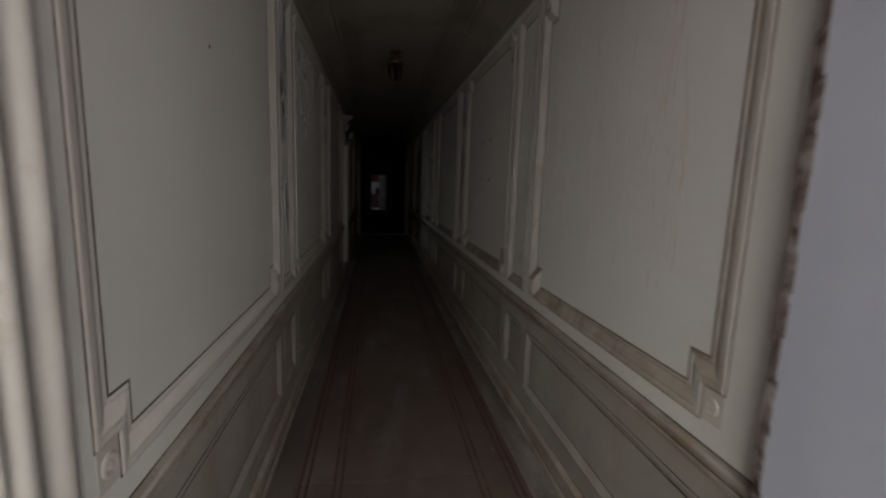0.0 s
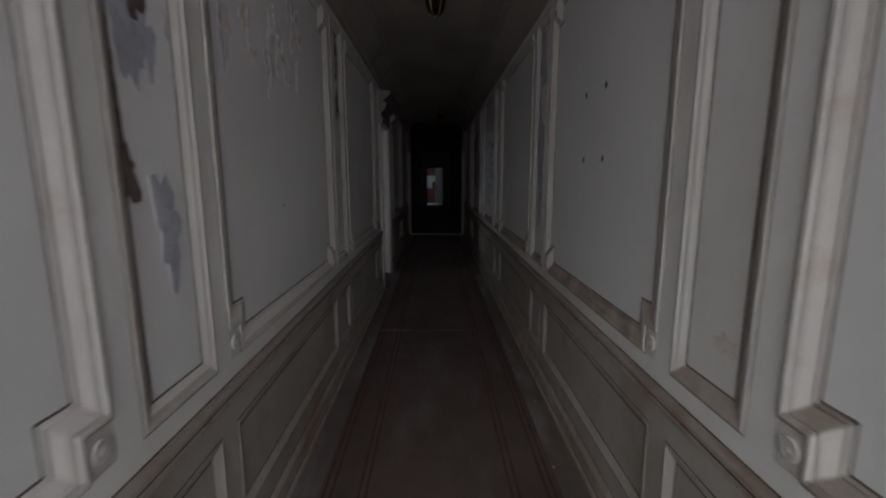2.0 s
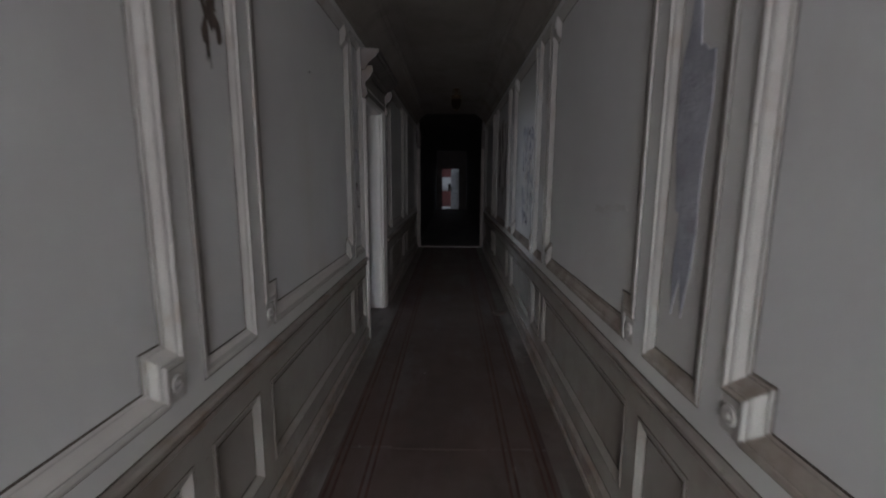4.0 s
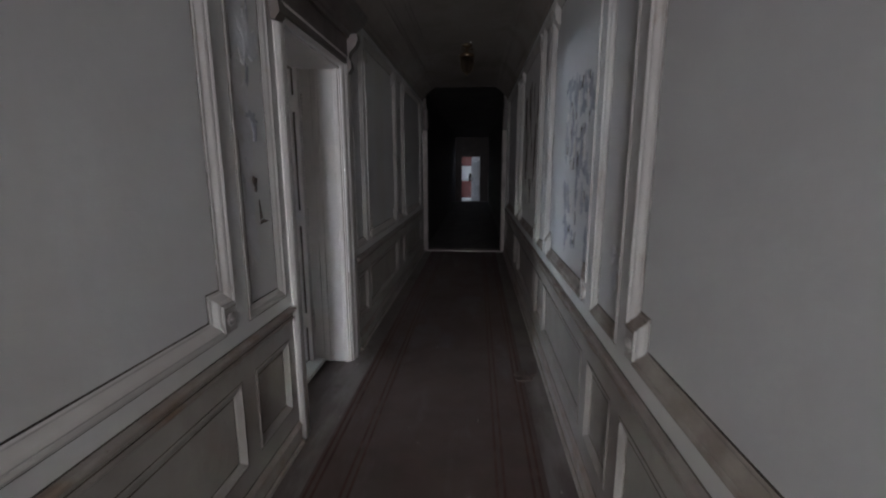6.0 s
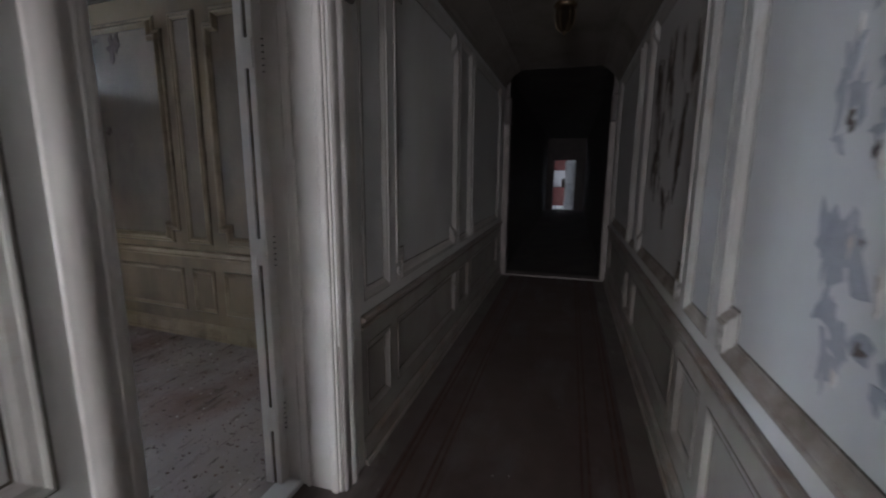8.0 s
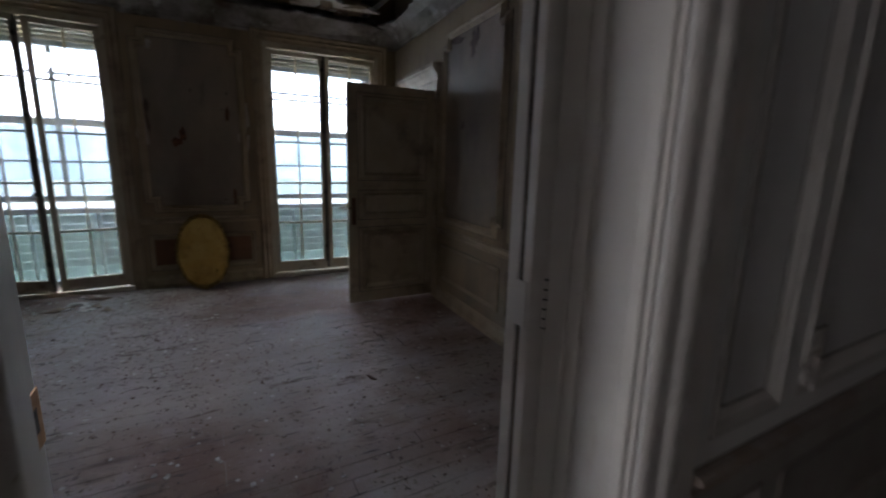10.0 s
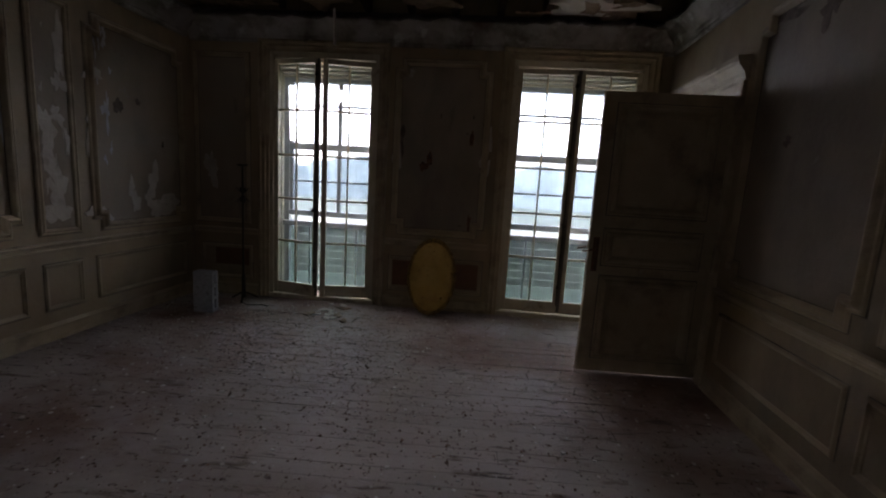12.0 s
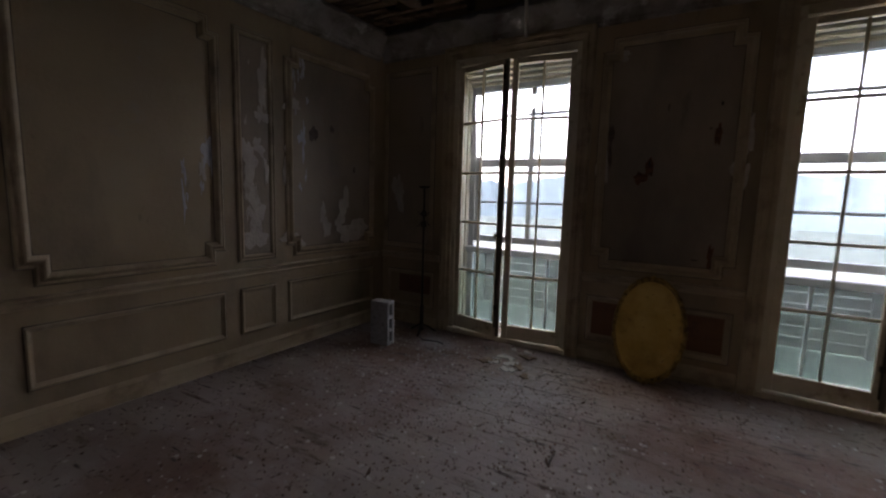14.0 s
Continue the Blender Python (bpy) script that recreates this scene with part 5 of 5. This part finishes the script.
flakes(wall_w, west_sunk, [(2.86, 2.12, 0.17, 0.44, 43, 0.45), (2.80, 1.75, 0.10, 0.24, 41, 0.4), (2.88, 1.30, 0.10, 0.26, 42, 0.4), (6.965, 1.64, 0.08, 0.04, 35, 0.6), (6.985, 1.59, 0.04, 0.06, 37, 0.6)], GREYPL, "grey bare plaster")
flakes(wall_e, east_sunk, [(2.78, 1.00, 0.07, 0.06, 51, 0.5), (6.72, 1.02, 0.03, 0.09, 52, 0.5), (2.80, 2.05, 0.05, 0.10, 53, 0.4)], PLASTER, "curled white paint flake")
flakes(wall_e, east_sunk, [(4.80, 1.5, 0.14, 0.9, 55, 0.35), (4.80, 2.2, 0.16, 0.4, 56, 0.35)], GREYPL, "grey bare plaster")
STAIN = surface("faint_brown_stain", (0.545, 0.53, 0.50), (0.60, 0.59, 0.565), 8.0, (), 0.55, bump=0.05)
flakes(wall_e, east_sunk, [(5.46, 1.30, 0.26, 0.035, 141, 0.6), (5.30, 1.315, 0.16, 0.025, 142, 0.7)], STAIN, "faint brown smear on the panel")
for u, v in ((3.925, 1.818), (3.682, 1.818), (3.923, 1.51), (3.677, 1.508)):
    part("screw_hole", patch(bmesh.new(), u, v, 0.022, 0.030, east_sunk, 0.0075, int(u * 1000), 0.1, 12), IRON, wall_e, "small black screw hole")
for u, v in ((3.75, 1.30), (5.9, 1.98), (1.75, 1.85)):
    part("screw_hole", patch(bmesh.new(), u, v, 0.012, 0.012, west_sunk, 0.0072, int(u * 1000), 0.3, 10), IRON, wall_w, "small black nail hole")

BEIGE = surface("bare_beige_plaster", (0.33, 0.295, 0.25), (0.42, 0.38, 0.33), 7.0, [((0.24, 0.20, 0.16), 10.0, 0.58, 0.8, ONE)], 0.85, bump=0.5, bump_scale=40)
flakes(wall_s, rs, [(-4.215, 1.20, 0.06, 0.18, 61, 0.3), (-4.26, 1.06, 0.09, 0.20, 67, 0.35), (-4.515, 1.36, 0.07, 0.20, 62, 0.3), (-4.465, 1.22, 0.11, 0.22, 68, 0.3), (-4.42, 1.09, 0.11, 0.14, 69, 0.35), (-4.63, 1.02, 0.36, 0.20, 63, 0.3), (-4.56, 0.95, 0.22, 0.13, 60, 0.35)], BEIGE, "ragged bare pale plaster patch")
flakes(wall_s, rs, [(-3.60, 2.26, 0.08, 0.42, 101, 0.4), (-3.585, 1.98, 0.11, 0.12, 102, 0.5), (-3.55, 1.74, 0.10, 0.12, 103, 0.5), (-3.47, 1.62, 0.12, 0.30, 104, 0.4), (-3.47, 1.40, 0.11, 0.26, 105, 0.4), (-3.52, 1.18, 0.17, 0.30, 106, 0.35), (-3.51, 1.00, 0.19, 0.18, 107, 0.3), (-3.62, 1.55, 0.035, 0.22, 108, 0.5), (-3.88, 2.12, 0.15, 0.12, 64, 0.5), (-3.84, 1.76, 0.07, 0.09, 65, 0.5), (-3.805, 1.56, 0.035, 0.26, 109, 0.5), (-3.87, 0.98, 0.19, 0.15, 66, 0.5), (-3.10, 1.53, 0.05, 0.12, 110, 0.6)], BEIGE, "ragged pale patch where paint peeled")
flakes(wall_s, rs, [(-4.11, 1.91, 0.09, 0.14, 71, 0.35), (-4.33, 1.98, 0.05, 0.06, 72, 0.4), (-4.62, 1.62, 0.02, 0.07, 73, 0.5)], DARKHOLE, "dark hole in the plaster")
shower(wall_s, rs, -3.62, -3.44, 0.95, 2.4, 10, 0.07, BEIGE, "bare white plaster where paint peeled", 21)
shower(wall_s, rs, -3.18, -2.95, 1.0, 1.7, 9, 0.09, GREYPL, "grey bare plaster", 22)
shower(wall_s, rs, -4.05, -3.86, 0.95, 2.5, 14, 0.10, GREYPL, "grey bare plaster", 23)
flakes(wall_r, rw, [(6.945, 1.98, 0.06, 0.30, 81, 0.35), (6.945, 1.66, 0.08, 0.34, 80, 0.35), (7.915, 1.86, 0.06, 0.32, 82, 0.35), (7.885, 1.60, 0.10, 0.26, 88, 0.35), (4.85, 1.42, 0.14, 0.34, 83, 0.5), (7.05, 2.52, 0.10, 0.07, 84, 0.5)], BEIGE, "ragged bare plaster patch")
flakes(wall_r, rw, [(6.992, 1.92, 0.06, 0.14, 121, 0.15), (6.998, 1.76, 0.03, 0.22, 122, 0.4), (7.40, 2.10, 0.012, 0.06, 123, 0.3), (7.685, 1.93, 0.018, 0.018, 124, 0.2), (7.66, 0.955, 0.05, 0.012, 125, 0.3)], DARKHOLE, "dark hole in the plaster")
flakes(wall_r, rw, [(7.735, 1.88, 0.04, 0.17, 85, 0.3), (7.757, 0.98, 0.04, 0.17, 86, 0.5), (7.24, 1.57, 0.09, 0.10, 87, 0.4)], RUST, "brown rust streak below a bracket")
flakes(wall_n, rn, [(-2.78, 2.42, 0.12, 0.20, 91, 0.6), (-3.15, 2.50, 0.25, 0.08, 92, 0.6), (-2.95, 1.75, 0.06, 0.06, 93, 0.5)], DARKHOLE, "dark torn patch of wall covering")

# ---- litter on the floors ----


def litter(name, n, area, size, material, label, seed, z=0.0, dense=None):
    rnd = random.Random(seed)
    bm = bmesh.new()
    x0, x1, y0, y1 = area
    for _ in range(n):
        if dense and rnd.random() < 0.45:
            x, y = rnd.gauss(dense[0], dense[2]), rnd.gauss(dense[1], dense[2])
            if not (x0 < x < x1 and y0 < y < y1):
                continue
        else:
            x, y = rnd.uniform(x0, x1), rnd.uniform(y0, y1)
        s = size * rnd.uniform(0.3, 1.0) ** 2
        k = rnd.choice((3, 4, 5))
        a0 = rnd.uniform(0, 6.28)
        th = s * rnd.uniform(0.12, 0.4)
        lo = [bm.verts.new((x + s * rnd.uniform(0.5, 1) * math.cos(a0 + 6.283 * i / k), y + s * rnd.uniform(0.5, 1) * math.sin(a0 + 6.283 * i / k), z - 0.001)) for i in range(k)]
        hi = [bm.verts.new((v.co.x, v.co.y, z + th * rnd.uniform(0.5, 1.2))) for v in lo]
        bm.faces.new(hi)
        for i in range(k):
            j = (i + 1) % k
            bm.faces.new((lo[i], lo[j], hi[j], hi[i]))
    tagged(link(name, bm, material), label, "debris", kind="stuff")


litter("plaster_crumbs", 2600, (RX0 + 0.05, RX1 - 0.1, RY0 + 0.06, RY1 - 0.1), 0.019, CHIPS, "pale plaster crumbs strewn over the plank floor", 1, dense=(-4.2, 6.0, 0.8))
litter("brown_litter", 6500, (RX0 + 0.05, RX1 - 0.1, RY0 + 0.06, RY1 - 0.1), 0.0125, LEAFLITTER, "brown rotted crumbs strewn over the plank floor", 2, dense=(-3.7, 6.6, 0.9))
litter("corridor_crumbs", 260, (0.03, CW - 0.04, 1.0, 12.0), 0.009, CHIPS, "pale paint crumbs on the corridor floor", 3, z=0.004)
rnd = random.Random(44)
for i in range(16):
    x, y = rnd.gauss(-4.60, 0.12), rnd.gauss(6.40, 0.13)
    bm = patch(bmesh.new(), 0, 0, rnd.uniform(0.05, 0.15), rnd.uniform(0.04, 0.10), lambda u, v, d: (u, v, d + 0.10 * abs(u) * (0.4 + noise.noise((u * 9, v * 9, i * 3.0)))), 0.006, 300 + i, 0.5, 16)
    ob = tagged(link("plaster_shard", bm, PLASTER if i % 3 else LATH), "broken pale plaster shard lying on the plank floor", "plaster shard", "shards under the window")
    ob.matrix_world = pose(x, y, 0.004, rnd.uniform(-8, 8), rnd.uniform(-8, 8), rnd.uniform(0, 360))
for x, y, s in ((1.27, 8.00, 0.0), ):
    bm = patch(bmesh.new(), 0, 0, 0.17, 0.11, lambda u, v, d: (u, v, d + 0.25 * abs(u) * abs(u) * 6 * (0.3 + abs(noise.noise((u * 14, v * 14, 2.0))))), 0.008, 77, 0.6, 22)
    ob = tagged(link("torn_scrap", bm, DARKHOLE), "dark torn scrap of lining lying on the runner", "scrap")
    ob.matrix_world = pose(x, y, 0.009, 0, 0, 20)
for x, y, w, h in ((-2.05, 8.35, 0.065, 0.022), (-3.35, 7.05, 0.05, 0.018), (-2.3, 7.7, 0.035, 0.015), (-2.8, 6.3, 0.04, 0.018)):
    bm = patch(bmesh.new(), 0, 0, w, h, lambda u, v, d: (u, v, d + 2 * u * u), 0.006, int(x * -100), 0.6, 14)
    ob = tagged(link("dark_scrap", bm, LEAFLITTER), "dark curled scrap lying on the plank floor", "scrap", "dark scraps on the floor")
    ob.matrix_world = pose(x, y, 0.002, 0, 0, 25)

# ---- planks of the room floor ----
rnd = random.Random(7)
lengths = {}
x = RX0 - 0.42 + 0.052
row = 0
while x < -0.30:
    y = RY0 - 0.08
    first = True
    while y < RY1 + 0.24:
        ln = min(rnd.choice((1.2, 1.6, 2.0, 2.4, 2.8)) - (rnd.choice((0.2, 0.6, 0.9)) if first else 0), RY1 + 0.26 - y)
        ln = round(ln, 2)
        first = False
        if ln not in lengths:
            lengths[ln] = plank_mesh(0.1012, ln - 0.003)
        p = new("plank", lengths[ln])
        p.parent = floor
        p.matrix_world = pose(x, y, rnd.uniform(-0.0015, 0.0), 0, rnd.uniform(-0.35, 0.35), 0)
        y += ln
    x += 0.1025
    row += 1
